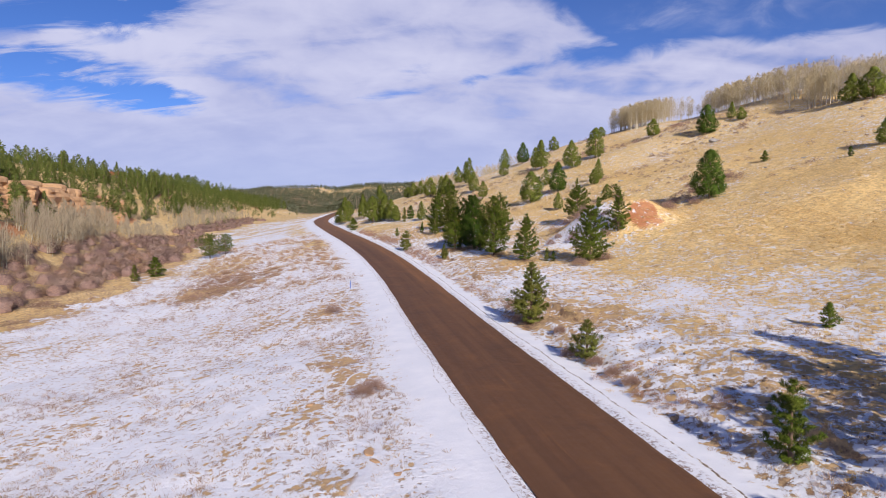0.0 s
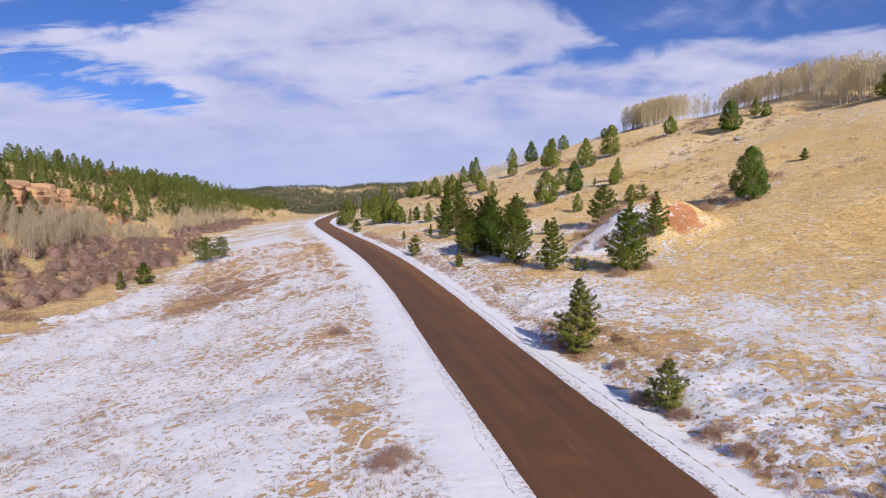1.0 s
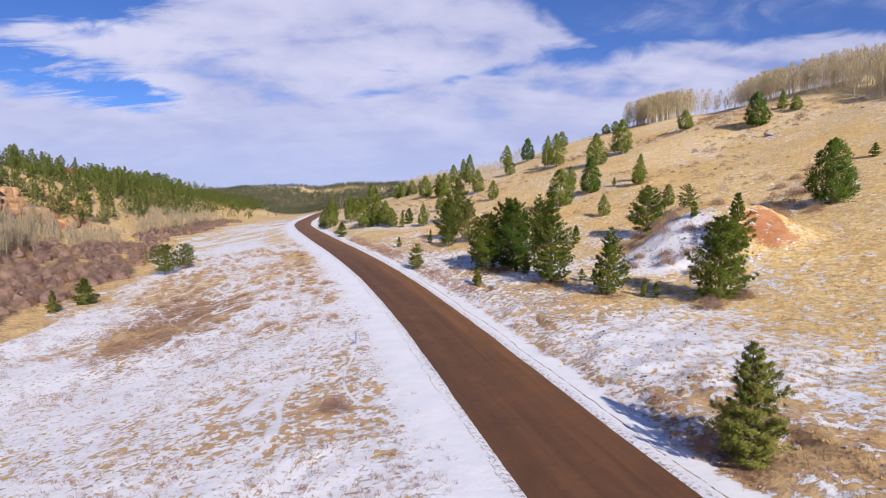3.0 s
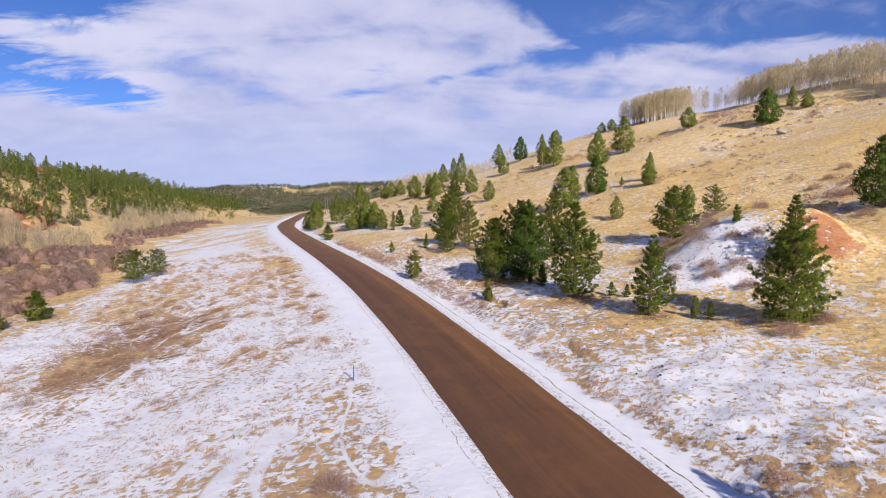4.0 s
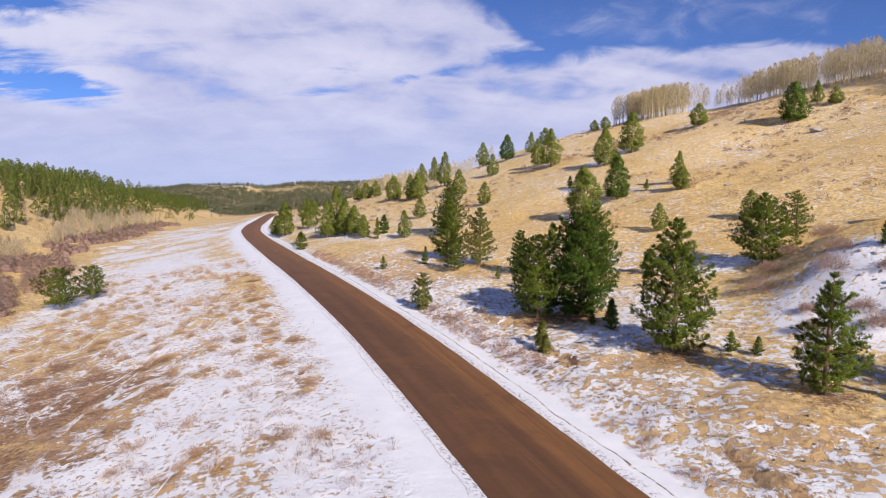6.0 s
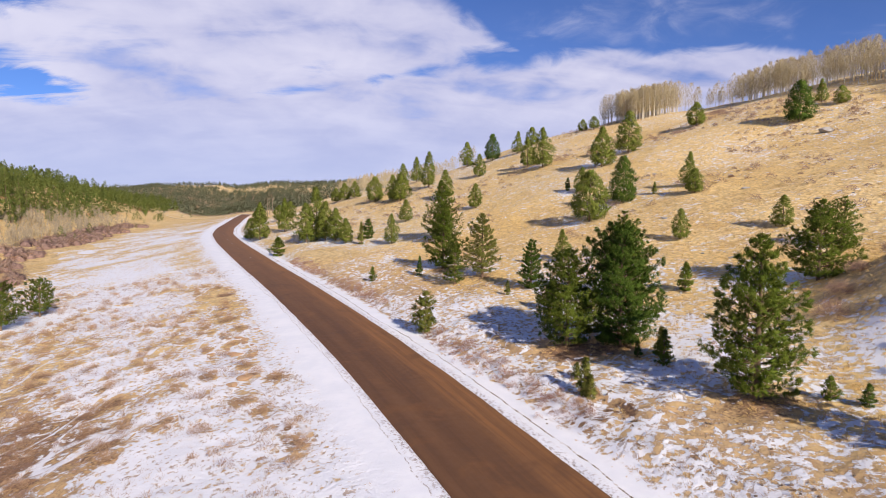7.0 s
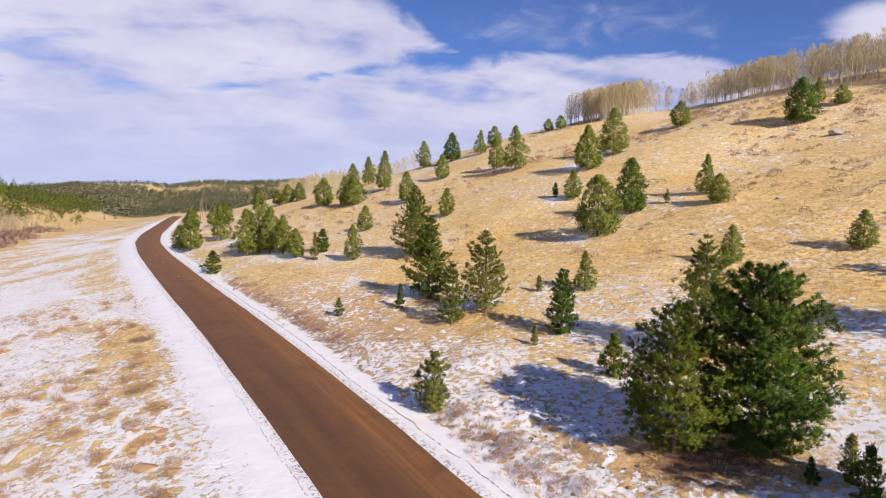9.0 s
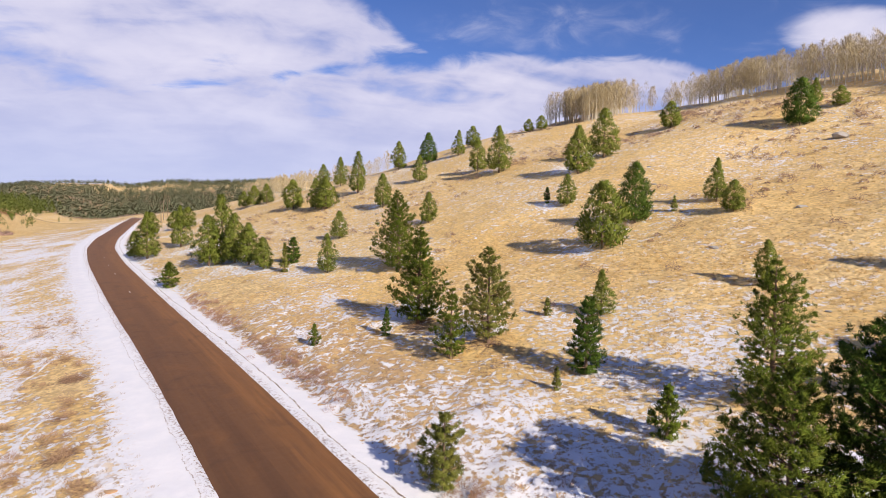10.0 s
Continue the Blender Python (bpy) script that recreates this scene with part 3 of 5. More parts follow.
def snow_cover(x, y, d):
    """How much snow lies: 0 none, 1 full."""
    right = np.interp(d, [3.4, 5.3, 6.5, 12, 20, 26, 45, 70, 100, 200], [0.95, 0.98, 0.54, 0.49, 0.56, 0.42, 0.29, 0.26, 0.26, 0.30])
    late = 1 - 0.32 * step(128, 165, y) * step(6, 9, d) * (1 - step(40, 70, d))
    right = right * late + 0.12 * step(54, 66, y) * step(90, 78, y) * step(8, 11, d) * step(30, 24, d) + 0.05 * step(78, 92, y) * step(130, 118, y) * step(6, 8, d) * step(21, 15, d)
    right = right + 0.11 * step(54, 64, y) * step(86, 75, y) * step(7, 9, d) * step(21, 16, d)
    left = np.interp(-d, [3.4, 6.0, 8.0, 12, 24, 34, 44, 60, 80, 110], [1.0, 0.98, 0.66, 0.66, 0.70, 0.65, 0.54, 0.34, 0.12, 0.12])
    left = left * (1 - 0.10 * step(112, 150, y) * step(7, 10, -d)) * (1 - 0.15 * step(260, 330, y) * step(7, 10, -d))
    left = left - 0.05 * step(140, 165, y) * step(320, 260, y) * step(6, 9, -d) * step(50, 44, -d)
    s = np.where(d > 0, right, left)
    s = s + step(6, 10, np.abs(d)) * ((0.32 - 0.15 * step(30, 45, d)) * fbm(x, y, 11, 3) + 0.22 * fbm(x * 1.0, y * 0.45, 4, 2))
    s = s + 0.42 * fbm(x + 31, y * 0.8, 10, 2) * step(125, 160, y) * step(-8, -11, d) * step(-62, -52, d)
    s = s - (0.32 + 0.25 * fbm(x, y, 2, 2)) * clump_patch(x, y)
    s = np.where(d < -20, s - 0.55 * step(0, -5, d - meadow_edge(y) + 9 * fbm(x, y, 10, 3)) + 0.18 * step(-30, -36, d) * step(3, 0, meadow_edge(y) - d) * step(130, 100, y), s)
    s = s + (0.16 + 0.5 * fbm(x, y, 4, 2)) * step(-2, -5, d - meadow_edge(y)) * step(-64, -58, d) * step(150, 130, y)
    s = s - 0.16 * step(33, 40, d) * step(82, 70, d) * step(168, 145, y)
    far = step(300, 600, y)
    s = s * (1 - 0.6 * far)
    # snow holds on the shaded flank of the spoil heap
    s = s + (0.62 + 0.5 * fbm(x, y, 2.4, 3)) * np.exp(-(((x - 22.8) / 5.4) ** 2 + ((y - 100.3) / 6.2) ** 2) ** 2) - 0.4 * np.exp(-(((x - 33.5) / 4.5) ** 2 + ((y - 93.0) / 6.0) ** 2))
    # drifts among the brush under the dark fir
    s = s + (0.22 + 0.5 * fbm(x, y, 3.5, 3)) * np.exp(-(((x - 52) / 7.0) ** 2 + ((y - 117 - 0.4 * (x - 52)) / 6.0) ** 2))
    # a belt of grass left bare between drifts on the near right
    s = s - 0.10 * np.exp(-((d - 14.5 - 2.5 * fbm(x, y, 9, 2)) / 2.2) ** 2) * (1 - step(48, 62, y)) - 0.12 * np.exp(-(((d - 16) / 5.0) ** 2 + ((y - 92) / 9.0) ** 2)) - 0.42 * np.exp(-(((d + 30) / 6.5) ** 2 + ((y - 106) / 19.0) ** 2) ** 1.5)
    s = s - (0.13 + 0.5 * fbm(x, y, 5, 2)) * np.exp(-(((d + 11.5) / 3.4) ** 2 + ((y - 47) / 17.0) ** 2)) - 0.35 * np.exp(-(((d + 10.0) / 3.4) ** 2 + ((y - 152) / 13.0) ** 2)) 
    # snow kept in the shade behind hillside trees
    for tx, ty in ((44.9, 205.5), (54.7, 211.6), (79.3, 221.3), (22.6, 160.9), (30.3, 165.4), (38.9, 231.9), (38.2, 244.5), (79.6, 185.3), (39.4, 160.9), (31.0, 184.6), (14.2, 207.3), (12.6, 241.3), (26.1, 116.3), (35.9, 124.3), (47.6, 107.4), (2.1, 146.3), (-1.7, 155.9), (-57.5, 152.0), (-55.8, 158.5)):
        s = s + (0.34 + 0.5 * fbm(x, y, 3, 2)) * np.exp(-(((x - tx + 1.3) / 2.6) ** 2 + ((y - ty - 3.8) / 3.6) ** 2))
    lip = 10.3 + 2.2 * fbm(x * 0.3, y, 12, 3)
    s = s - 0.55 * np.exp(-((d - lip + 0.08) / 0.13) ** 2) * step(128, 116, y) * step(0.06, 0.22, fbm(x, y, 5, 3))
    for tx, ty, tr in ((8.6, 100.7, 2.6), (2.3, 115.4, 2.4), (5.8, 113.1, 2.8), (12.5, 126.0, 2.4), (12.4, 90.4, 2.0), (21.2, 83.8, 2.6), (-1.7, 155.9, 2.2), (2.1, 146.3, 2.0), (8.3, 55.6, 1.6)):
        s = s - 0.5 * np.exp(-((x - tx) ** 2 + (y - ty + 0.5) ** 2) / tr ** 2)
    return np.clip(s, 0, 1.1)


def bare_earth(x, y, d):
    e = 0.95 * np.exp(-(((x - 31.6) / 3.6) ** 2 + ((y - 95.6) / 4.4) ** 2) ** 1.3) * (1 + 0.9 * fbm(x, y, 3.5, 3))
    slope = step(-74, -84, d) * step(-130, -100, d)
    e = e + slope * np.clip(0.44 + 1.0 * fbm(x, y, 20, 3), 0, 0.72)
    e = e + 0.35 * np.exp(-((d - 4.7) / 0.16) ** 2) * step(-0.1, 0.25, fbm(x, y, 5, 2))
    return np.clip(e, 0, 1)


def heath_and_shade(x, y, d):
    b = 0.42 * np.exp(-(((d + 30) / 6.5) ** 2 + ((y - 106) / 19.0) ** 2) ** 1.5) * (1 + 0.5 * fbm(x, y, 4, 2))
    # dry litter under the big trees
    for tx, ty, tr in ((8.6, 100.7, 2.8), (2.3, 115.4, 2.6), (5.8, 113.1, 3.0), (12.5, 126.0, 2.6), (12.4, 90.4, 2.2), (21.2, 83.8, 2.8), (-1.7, 155.9, 2.4), (2.1, 146.3, 2.2), (8.3, 55.6, 1.8)):
        b = b + 0.6 * np.exp(-((x - tx) ** 2 + (y - ty + 0.5) ** 2) / tr ** 2)
    b = b + (0.15 + 0.9 * fbm(x, y, 3, 2)) * np.exp(-(((d + 10.0) / 3.4) ** 2 + ((y - 150) / 13.0) ** 2) ** 1.5)
    b = b + (0.30 + 0.5 * fbm(x, y, 6, 3)) * step(6, 8, np.abs(d)) * step(42, 30, np.abs(d)) * np.where(d > 0, 0.35 * step(120, 90, y) * step(26, 20, d), 1.0 - 0.65 * step(110, 150, y) - 0.25 * step(190, 230, y))
    b = b + 0.42 * clump_patch(x, y)
    b = b + (0.28 + 0.8 * fbm(x, y, 5, 3)) * step(-1, -5, d - meadow_edge(y)) * step(-66, -60, d) * step(430, 380, y)
    b = b + 0.34 * (1 - step(185, 215, y)) * step(-7, -15, d - meadow_edge(y)) * step(-86, -78, d)
    b = b + (0.30 * step(80, 98, y) - 0.05 + 0.7 * fbm(x, y, 2.2, 3)) * step(6.5, 8, d) * step(16, 11, d) * step(125, 110, y)
    b = b + (0.16 + 0.6 * fbm(x, y, 3, 3)) * step(6.5, 9, d) * step(30, 20, d) * step(112, 124, y) * step(190, 170, y)
    b = b + 0.55 * step(5.6, 6.4, d) * (1 - step(7.2, 9, d)) * step(-0.25, 0.2, fbm(x, y, 7, 2) + 0.25 * step(95, 125, y))
    # needle litter under the distant woods, with shade among the trees painted in
    b = b + 0.62 * step(690, 780, y) * step(1180, 1060, y)
    b = b + 0.28 * step(50, 85, d) * step(0.0, 0.3, fbm(x, y, 16, 3)) * step(120, 190, y)
    # dark line along the cut bank: bare soil, plus the lip's shadow painted in
    lip = 10.3 + 2.2 * fbm(x * 0.3, y, 12, 3)
    b = b + 0.22 * np.exp(-((d - lip + 0.08) / 0.15) ** 2) * step(128, 116, y) * step(0.06, 0.22, fbm(x, y, 5, 3))
    return np.clip(b, 0, 1)


ZZ = height(XX, YY)
bed = np.abs(DD) < 3.5
ZZ = np.where(bed, ZZ - 0.14, ZZ + 0.07 * np.exp(-((np.abs(DD) - 4.1) / 0.35) ** 2))
ground = new("ground", mesh_from("ground", np.stack([XX, YY, ZZ], -1).reshape(-1, 3), sheet(*XX.shape), GROUND, True))
tagged(ground, "valley floor and hillside of golden dry grass with thin patchy snow", "ground", kind="structure")
# past the last bend the road's verges run out into plain grass
DM = np.where(YY > 640, 60.0, DD)
SNOW, EARTH, HEATH_SHADE = snow_cover(XX, YY, DM), bare_earth(XX, YY, DM), heath_and_shade(XX, YY, DM)
mask = ground.data.color_attributes.new("cover", "FLOAT_COLOR", "POINT")
mask.data.foreach_set("color", np.stack([SNOW, EARTH, HEATH_SHADE, np.clip(DM / 40 + 0.5, 0, 1)], -1).astype(np.float32).ravel())

# ---- road ----
ry = spread(0, 200, 0.5, -250, 600, 1.03)
lanes = np.linspace(-1, 1, 25)
RU, RY = np.meshgrid(lanes, ry)
rim = 3.62 + 0.16 * fbm(RY * 0 + np.sign(RU) * 40, RY, 3.0, 4) + 0.06 * np.sign(RU)
RD = RU * rim
RX = road_x(RY) + RD / np.interp(RY, _ys, _turn)
RZ = road_z(RY) + 0.03 + 0.09 * (1 - RU ** 2) - 0.02 * np.exp(-((np.abs(RU) - 0.45) / 0.12) ** 2) - 0.10 * step(0.97, 1.0, np.abs(RU))
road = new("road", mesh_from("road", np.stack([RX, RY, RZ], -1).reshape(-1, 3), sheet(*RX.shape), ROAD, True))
tagged(road, "red-brown packed gravel road winding along the valley", "road", kind="structure")
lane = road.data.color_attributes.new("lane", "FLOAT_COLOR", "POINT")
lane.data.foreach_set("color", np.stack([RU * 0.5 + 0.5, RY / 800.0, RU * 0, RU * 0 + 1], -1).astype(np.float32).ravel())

# ---- conifers ----
def pine_shape(seed, tall, wide, fullness=1.0, detail=1.0, stem=0.10, peak=0.75):
    """Trunk-and-limbs mesh arrays and crown arrays of one conifer, standing at the origin."""
    rng = np.random.RandomState(seed)
    lean = rng.normal(0, 0.012, 2) * tall
    zs = np.linspace(0, 1, 9)
    bend = np.stack([lean[0] * zs ** 2, lean[1] * zs ** 2, zs * tall * 0.98], 1)
    bend[0, 2] = -0.25
    thick = 0.018 * tall + 0.03
    wood = [tube(bend, thick * (1.02 - zs) ** 0.8 + 0.008, 7)]
    roots, ways, lens, wids, outs = [], [], [], [], []
    whorls = max(8, int(tall * 2.3 * (0.7 + 0.3 * fullness)))
    lumpy = 1 + 0.22 * rng.normal(size=12)
    for i in range(whorls):
        f = stem + (0.985 - stem) * (i + rng.uniform(-0.3, 0.3)) / (whorls - 1)
        f = min(max(f, stem * 0.8), 0.99)
        g = (f - stem) / (1 - stem)
        shape = (1 - max(g, 0)) ** peak * min(1, 0.55 + 2.6 * max(g, 0))
        count = 6 if f < 0.85 else 4
        spin = rng.uniform(0, 6.28)
        for j in range(count):
            a = spin + j * 6.283 / count + rng.normal(0, 0.25)
            reach = wide * 0.53 * shape * rng.uniform(0.68, 1.12) * lumpy[int((a % 6.283) / 6.283 * 6) + (6 if f > 0.5 else 0)] + 0.03 * tall * 0.5
            up = rng.uniform(0.05, 0.28) + 0.55 * g
            out = np.array([math.cos(a), math.sin(a), 0])
            base = np.array([lean[0] * f * f, lean[1] * f * f, f * tall])
            t = np.linspace(0, 1, 4)[:, None]
            limb = base + out * reach * t + np.array([0, 0, 1.0]) * reach * (up * t + 0.22 * t * t - 0.12 * t)
            if detail > 0.45:
                wood.append(tube(limb, np.linspace(0.018 + 0.012 * reach, 0.006, 4), 3))
            bits = max(3, int(reach * (10.0 if detail > 0.8 else 7.5) * fullness * (0.6 + 0.4 * detail)) + 2)
            for b in range(bits):
                q = 1 - rng.uniform(0, 0.80) ** 1.35
                sidew = np.array([-out[1], out[0], 0]) * rng.normal(0, 0.20) * reach * (1.15 - q * 0.4)
                at = base + out * reach * q + np.array([0, 0, reach * (up * q + 0.22 * q * q - 0.12 * q) + rng.normal(0, 0.05) * reach]) + sidew
                blade_n = int(14 * detail ** 1.2) + 6
                aim = unit(out * 0.65 + np.array([0, 0, 0.75]) + sidew * 0.4)
                spray = unit(aim[None] * 0.75 + rng.normal(0, 0.75, (blade_n, 3)))
                size = (0.14 + 0.024 * min(tall, 9)) * rng.uniform(0.75, 1.25) * (0.66 if detail > 0.8 else 1.0)
                roots.append(np.repeat(at[None], blade_n, 0) + rng.normal(0, 0.05, (blade_n, 3)))
                ways.append(spray)
                outs.append(unit(spray * 1.0 + unit(at - base * np.array([1, 1, 0.92]))[None] * 0.6 + np.array([0, 0, 0.25])))
                lens.append(size * rng.uniform(0.6, 1.1, blade_n))
                wids.append(np.full(blade_n, 0.036 + 0.068 * (1 - detail)) * (0.75 + 0.05 * min(tall, 9)))
    outs = np.concatenate(outs)
    crown = blades(rng, np.concatenate(roots), np.concatenate(ways), np.concatenate(lens), np.concatenate(wids), outs)
    return joined(wood), (*crown, np.repeat(outs, 3, 0))


def clump_pine(seed, tall, wide, clumps, blades_each, stem=0.12, peak=0.6, leaf=1.0):
    """Trunk arrays and crown arrays of a bushy conifer whose crown is many needle clumps round the stem."""
    rng = np.random.RandomState(seed)
    lean = rng.normal(0, 0.014, 2) * tall
    zs = np.linspace(0, 1, 6)
    wood = tube(np.stack([lean[0] * zs ** 2, lean[1] * zs ** 2, zs * tall * 0.95 - 0.25], 1), (0.016 * tall + 0.03) * (1.02 - zs) ** 0.8 + 0.01, 5)
    g = (np.arange(clumps) + rng.uniform(0.1, 0.9, clumps)) / clumps
    g = g ** 1.15
    a = np.arange(clumps) * 2.399 + rng.normal(0, 0.45, clumps)
    lobes = 1 + 0.13 * rng.normal(size=(3, 6))
    lobe = lobes[np.minimum((g * 3).astype(int), 2), ((a % 6.283) / 6.283 * 6).astype(int) % 6]
    reach = 0.5 * wide * np.maximum(1 - g, 0.0) ** peak * np.minimum(1, 0.62 + 2.6 * g) * lobe
    size = (0.085 + 0.06 * (1 - g)) * wide * rng.uniform(0.75, 1.25, clumps)
    r = np.maximum(reach - size * 0.55, 0) * np.where(rng.uniform(0, 1, clumps) < 0.72, rng.uniform(0.8, 1.0, clumps), rng.uniform(0.2, 0.7, clumps))
    f = stem + (0.965 - stem) * g
    axis = np.stack([lean[0] * f * f, lean[1] * f * f, f * tall], 1)
    out = np.stack([np.cos(a), np.sin(a), 0 * a], 1)
    centre = axis + out * r[:, None] + np.array([0, 0, 1.0]) * (0.18 * r)[:, None]
    ball = unit(rng.normal(size=(clumps, blades_each, 3)) + out[:, None] * 0.45 + np.array([0, 0, 0.45]))
    root = centre[:, None] + ball * (size[:, None] * rng.uniform(0.15, 0.85, (clumps, blades_each)))[..., None] * np.array([1, 1, 0.72])
    way = unit(ball * 0.7 + np.array([0, 0, 0.5]) + rng.normal(0, 0.42, ball.shape))
    length = leaf * size[:, None] * rng.uniform(0.38, 0.75, (clumps, blades_each)) + 0.05
    normal = unit(ball * 0.85 + out[:, None] * 0.45 + np.array([0, 0, 0.15])).reshape(-1, 3)
    v, fc = blades(rng, root.reshape(-1, 3), way.reshape(-1, 3), length.ravel(), length.ravel() * 0.34 * leaf ** 0.5, normal)
    return wood, (v, fc, np.repeat(normal, 3, 0))


def bushy(name, shape, needles, label, group, category="pine tree"):
    """A model tree at the origin, to be copied."""
    tree = holder(name, 0, 0, 0)
    (wv, wf), (cv, cf, cn) = shape
    part("trunk", mesh_from("trunk", wv, wf, BARK, True), tree, "grey-brown bark trunk")
    part("crown", mesh_from("crown", cv, cf, needles, True, cn), tree)
    return tagged(tree, label, category, group)


def pine(name, seed, x, y, tall, wide, needles, label, fullness=1.0, detail=1.0, stem=0.1, peak=0.75, group="", category="pine tree"):
    tree = holder(name, x, y, float(height(x, y)))
    (wv, wf), (cv, cf, cn) = pine_shape(seed, tall, wide, fullness, detail, stem, peak)
    part("trunk", mesh_from("trunk", wv, wf, BARK, True), tree, "grey-brown bark trunk with limbs")
    part("crown", mesh_from("crown", cv, cf, needles, True, cn), tree)
    return tagged(tree, label, category, group)


# big trees beside the road: x, y, height, width, fullness
for i, (x, y, tall, wide, full) in enumerate(((2.2, 181.1, 11.3, 7.4, 1), (-1.7, 155.9, 9.6, 6.0, 1.0), (-1.9, 144.8, 5.9, 3.6, 1.0), (12.1, 125.6, 8.5, 5.4, 0.8), (2.3, 115.4, 7.9, 6.0, 1.2), (8.6, 100.7, 9.9, 6.2, 1.05), (12.4, 90.4, 6.9, 4.3, 1.1), (26.1, 116.3, 7.1, 7.4, 1.2), (35.9, 124.3, 5.2, 4.8, 0.9), (20.5, 83.0, 7.5, 6.3, 1.25), (27.4, 93.4, 6.2, 4.2, 1.1))):
    pine("pine_tree", 100 + i, x, y, tall, wide, NEEDLE, "tall green pine with an open ragged crown on grassy ground", full, 1.0, 0.05, (0.92, 0.85, 0.85, 0.8, 0.66, 0.92, 0.85, 0.75, 0.85, 0.7, 0.85)[i], "pines beside the road")
for i, (x, y, tall, wide) in enumerate(((5.8, 113.1, 9.5, 6.9), (5.5, 135.7, 5.7, 3.3))):
    pine("fir_tree", 130 + i, x, y, tall, wide, NEEDLE_DARK, "dense dark green fir with branches down to the ground", 1.45, 1.0, 0.03, 0.52 if i == 0 else 0.74, "firs beside the road", "fir tree")
for i, (x, y, tall, wide) in enumerate(((-60.2, 153.9, 6.0, 6.0), (-58.6, 160.5, 5.2, 5.0))):
    pine("pine_tree", 145 + i, x, y, tall, wide, NEEDLE, "green pine with an open crown at the snowy meadow edge", 1.0, 0.75, 0.16, 0.5, "pines by the meadow")
pine("pine_tree", 140, 2.1, 146.3, 8.3, 5.2, NEEDLE_OLIVE, "olive-yellow pine with a thinning crown", 0.9, 1.0, 0.08, 0.8, "pines beside the road")
for i, (x, y, tall, wide) in enumerate(((8.3, 55.6, 5.6, 3.4), (10.4, 42.6, 2.9, 2.1), (14.8, 24.8, 3.5, 2.3), (-7.9, 127.8, 4.2, 2.9))):
    pine("young_pine", 150 + i, x, y, tall, wide, NEEDLE_OLIVE if i in (0, 1, 3) else NEEDLE, "young yellow-green pine on the snowy road bank", 1.7, 1.0, 0.03, 0.7, "young pines by the road", "young pine")

# pines farther back beside the road, whose shade lies across the bank
for i, (x, y, tall, wide) in enumerate(((21.5, 16.0, 9.0, 6.0), (25.5, 19.0, 10.0, 6.5), (18.0, 6.0, 9.0, 6.0), (27.5, 26.0, 8.5, 5.5))):
    pine("pine_tree", 170 + i, x, y, tall, wide, NEEDLE, "tall green pine with an open ragged crown on grassy ground", 1.0, 0.2, 0.08, 0.72, "pines beside the road")

# models for the trees that stand farther off, copied over the hillside
STOCK_WIDE = (4.0, 4.6, 5.3, 6.0, 6.8)
STOCK = []
for i, w in enumerate(STOCK_WIDE):
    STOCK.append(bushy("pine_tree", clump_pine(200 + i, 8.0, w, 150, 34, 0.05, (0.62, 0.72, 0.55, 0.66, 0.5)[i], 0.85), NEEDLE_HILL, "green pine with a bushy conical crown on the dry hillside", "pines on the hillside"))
DENSE = [bushy("fir_tree", clump_pine(220 + i, 8.0, 6.2, 230, 34, 0.04, 0.46, 0.75), NEEDLE_DARK, "dense rounded dark green fir on the dry hillside", "firs on the hillside", "fir tree") for i in range(2)]
SMALL = [pine("pine_sapling", 240 + i, 0, 0, 2.0, 1.3 - 0.15 * i, (NEEDLE, NEEDLE_DARK, NEEDLE_OLIVE)[i], "small pine sapling standing in dry grass and thin snow", 1.0, 0.5, 0.02, 0.85, "pine saplings", "pine sapling") for i in range(3)]
used = set()


def unscaled(model, m):
    """The pose m with the model's own scale taken out, as copying brings that along."""
    return m @ Matrix.Diagonal((1 / model.scale.x, 1 / model.scale.y, 1 / model.scale.z, 1))


def plant(models, which, x, y, tall, wide):
    """Stands the model nearest in build on the ground there, at that height and width."""
    if models is STOCK:
        pick = min(range(5), key=lambda q: abs(STOCK_WIDE[q] / 8.0 - wide / tall + 0.04 * ((which * 7) % 3 - 1)))
        base_h, base_w = 8.0, STOCK_WIDE[pick]
    else:
        pick = which % len(models)
        base_h, base_w = (2.0, 1.45) if models is SMALL else (8.0, 6.4)
    model = models[pick]
    m = pose(x, y, float(height(x, y)), 0, 0, (which * 77) % 360) @ Matrix.Diagonal((1.08 * wide / base_w, 1.08 * wide / base_w, tall / base_h, 1))
    if model.name in used:
        return copy_thing(model, unscaled(model, m))
    used.add(model.name)
    model.matrix_basis = m
    return model


for i, (x, y, tall, wide) in enumerate(((92.4, 187.7, 3.9, 3.6), (75.1, 215.9, 6.2, 5.5), (52.6, 208.3, 10.5, 7.1), (43.0, 202.1, 9.5, 6.6), (23.9, 162.9, 8.4, 6.9), (31.9, 186.2, 5.3, 3.6), (42.4, 164.3, 6.0, 3.3), (40.0, 158.7, 4.0, 3.2), (37.3, 228.1, 11.0, 6.9), (37.1, 241.6, 8.6, 5.2), (52.8, 287.7, 6.9, 5.7), (45.1, 279.7, 8.1, 4.7), (25.8, 256.4, 7.3, 4.6), (31.3, 303.8, 9.9, 6.4), (72.4, 276.6, 4.5, 4.5), (69.7, 280.2, 4.3, 4.1))):
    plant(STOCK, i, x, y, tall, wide)
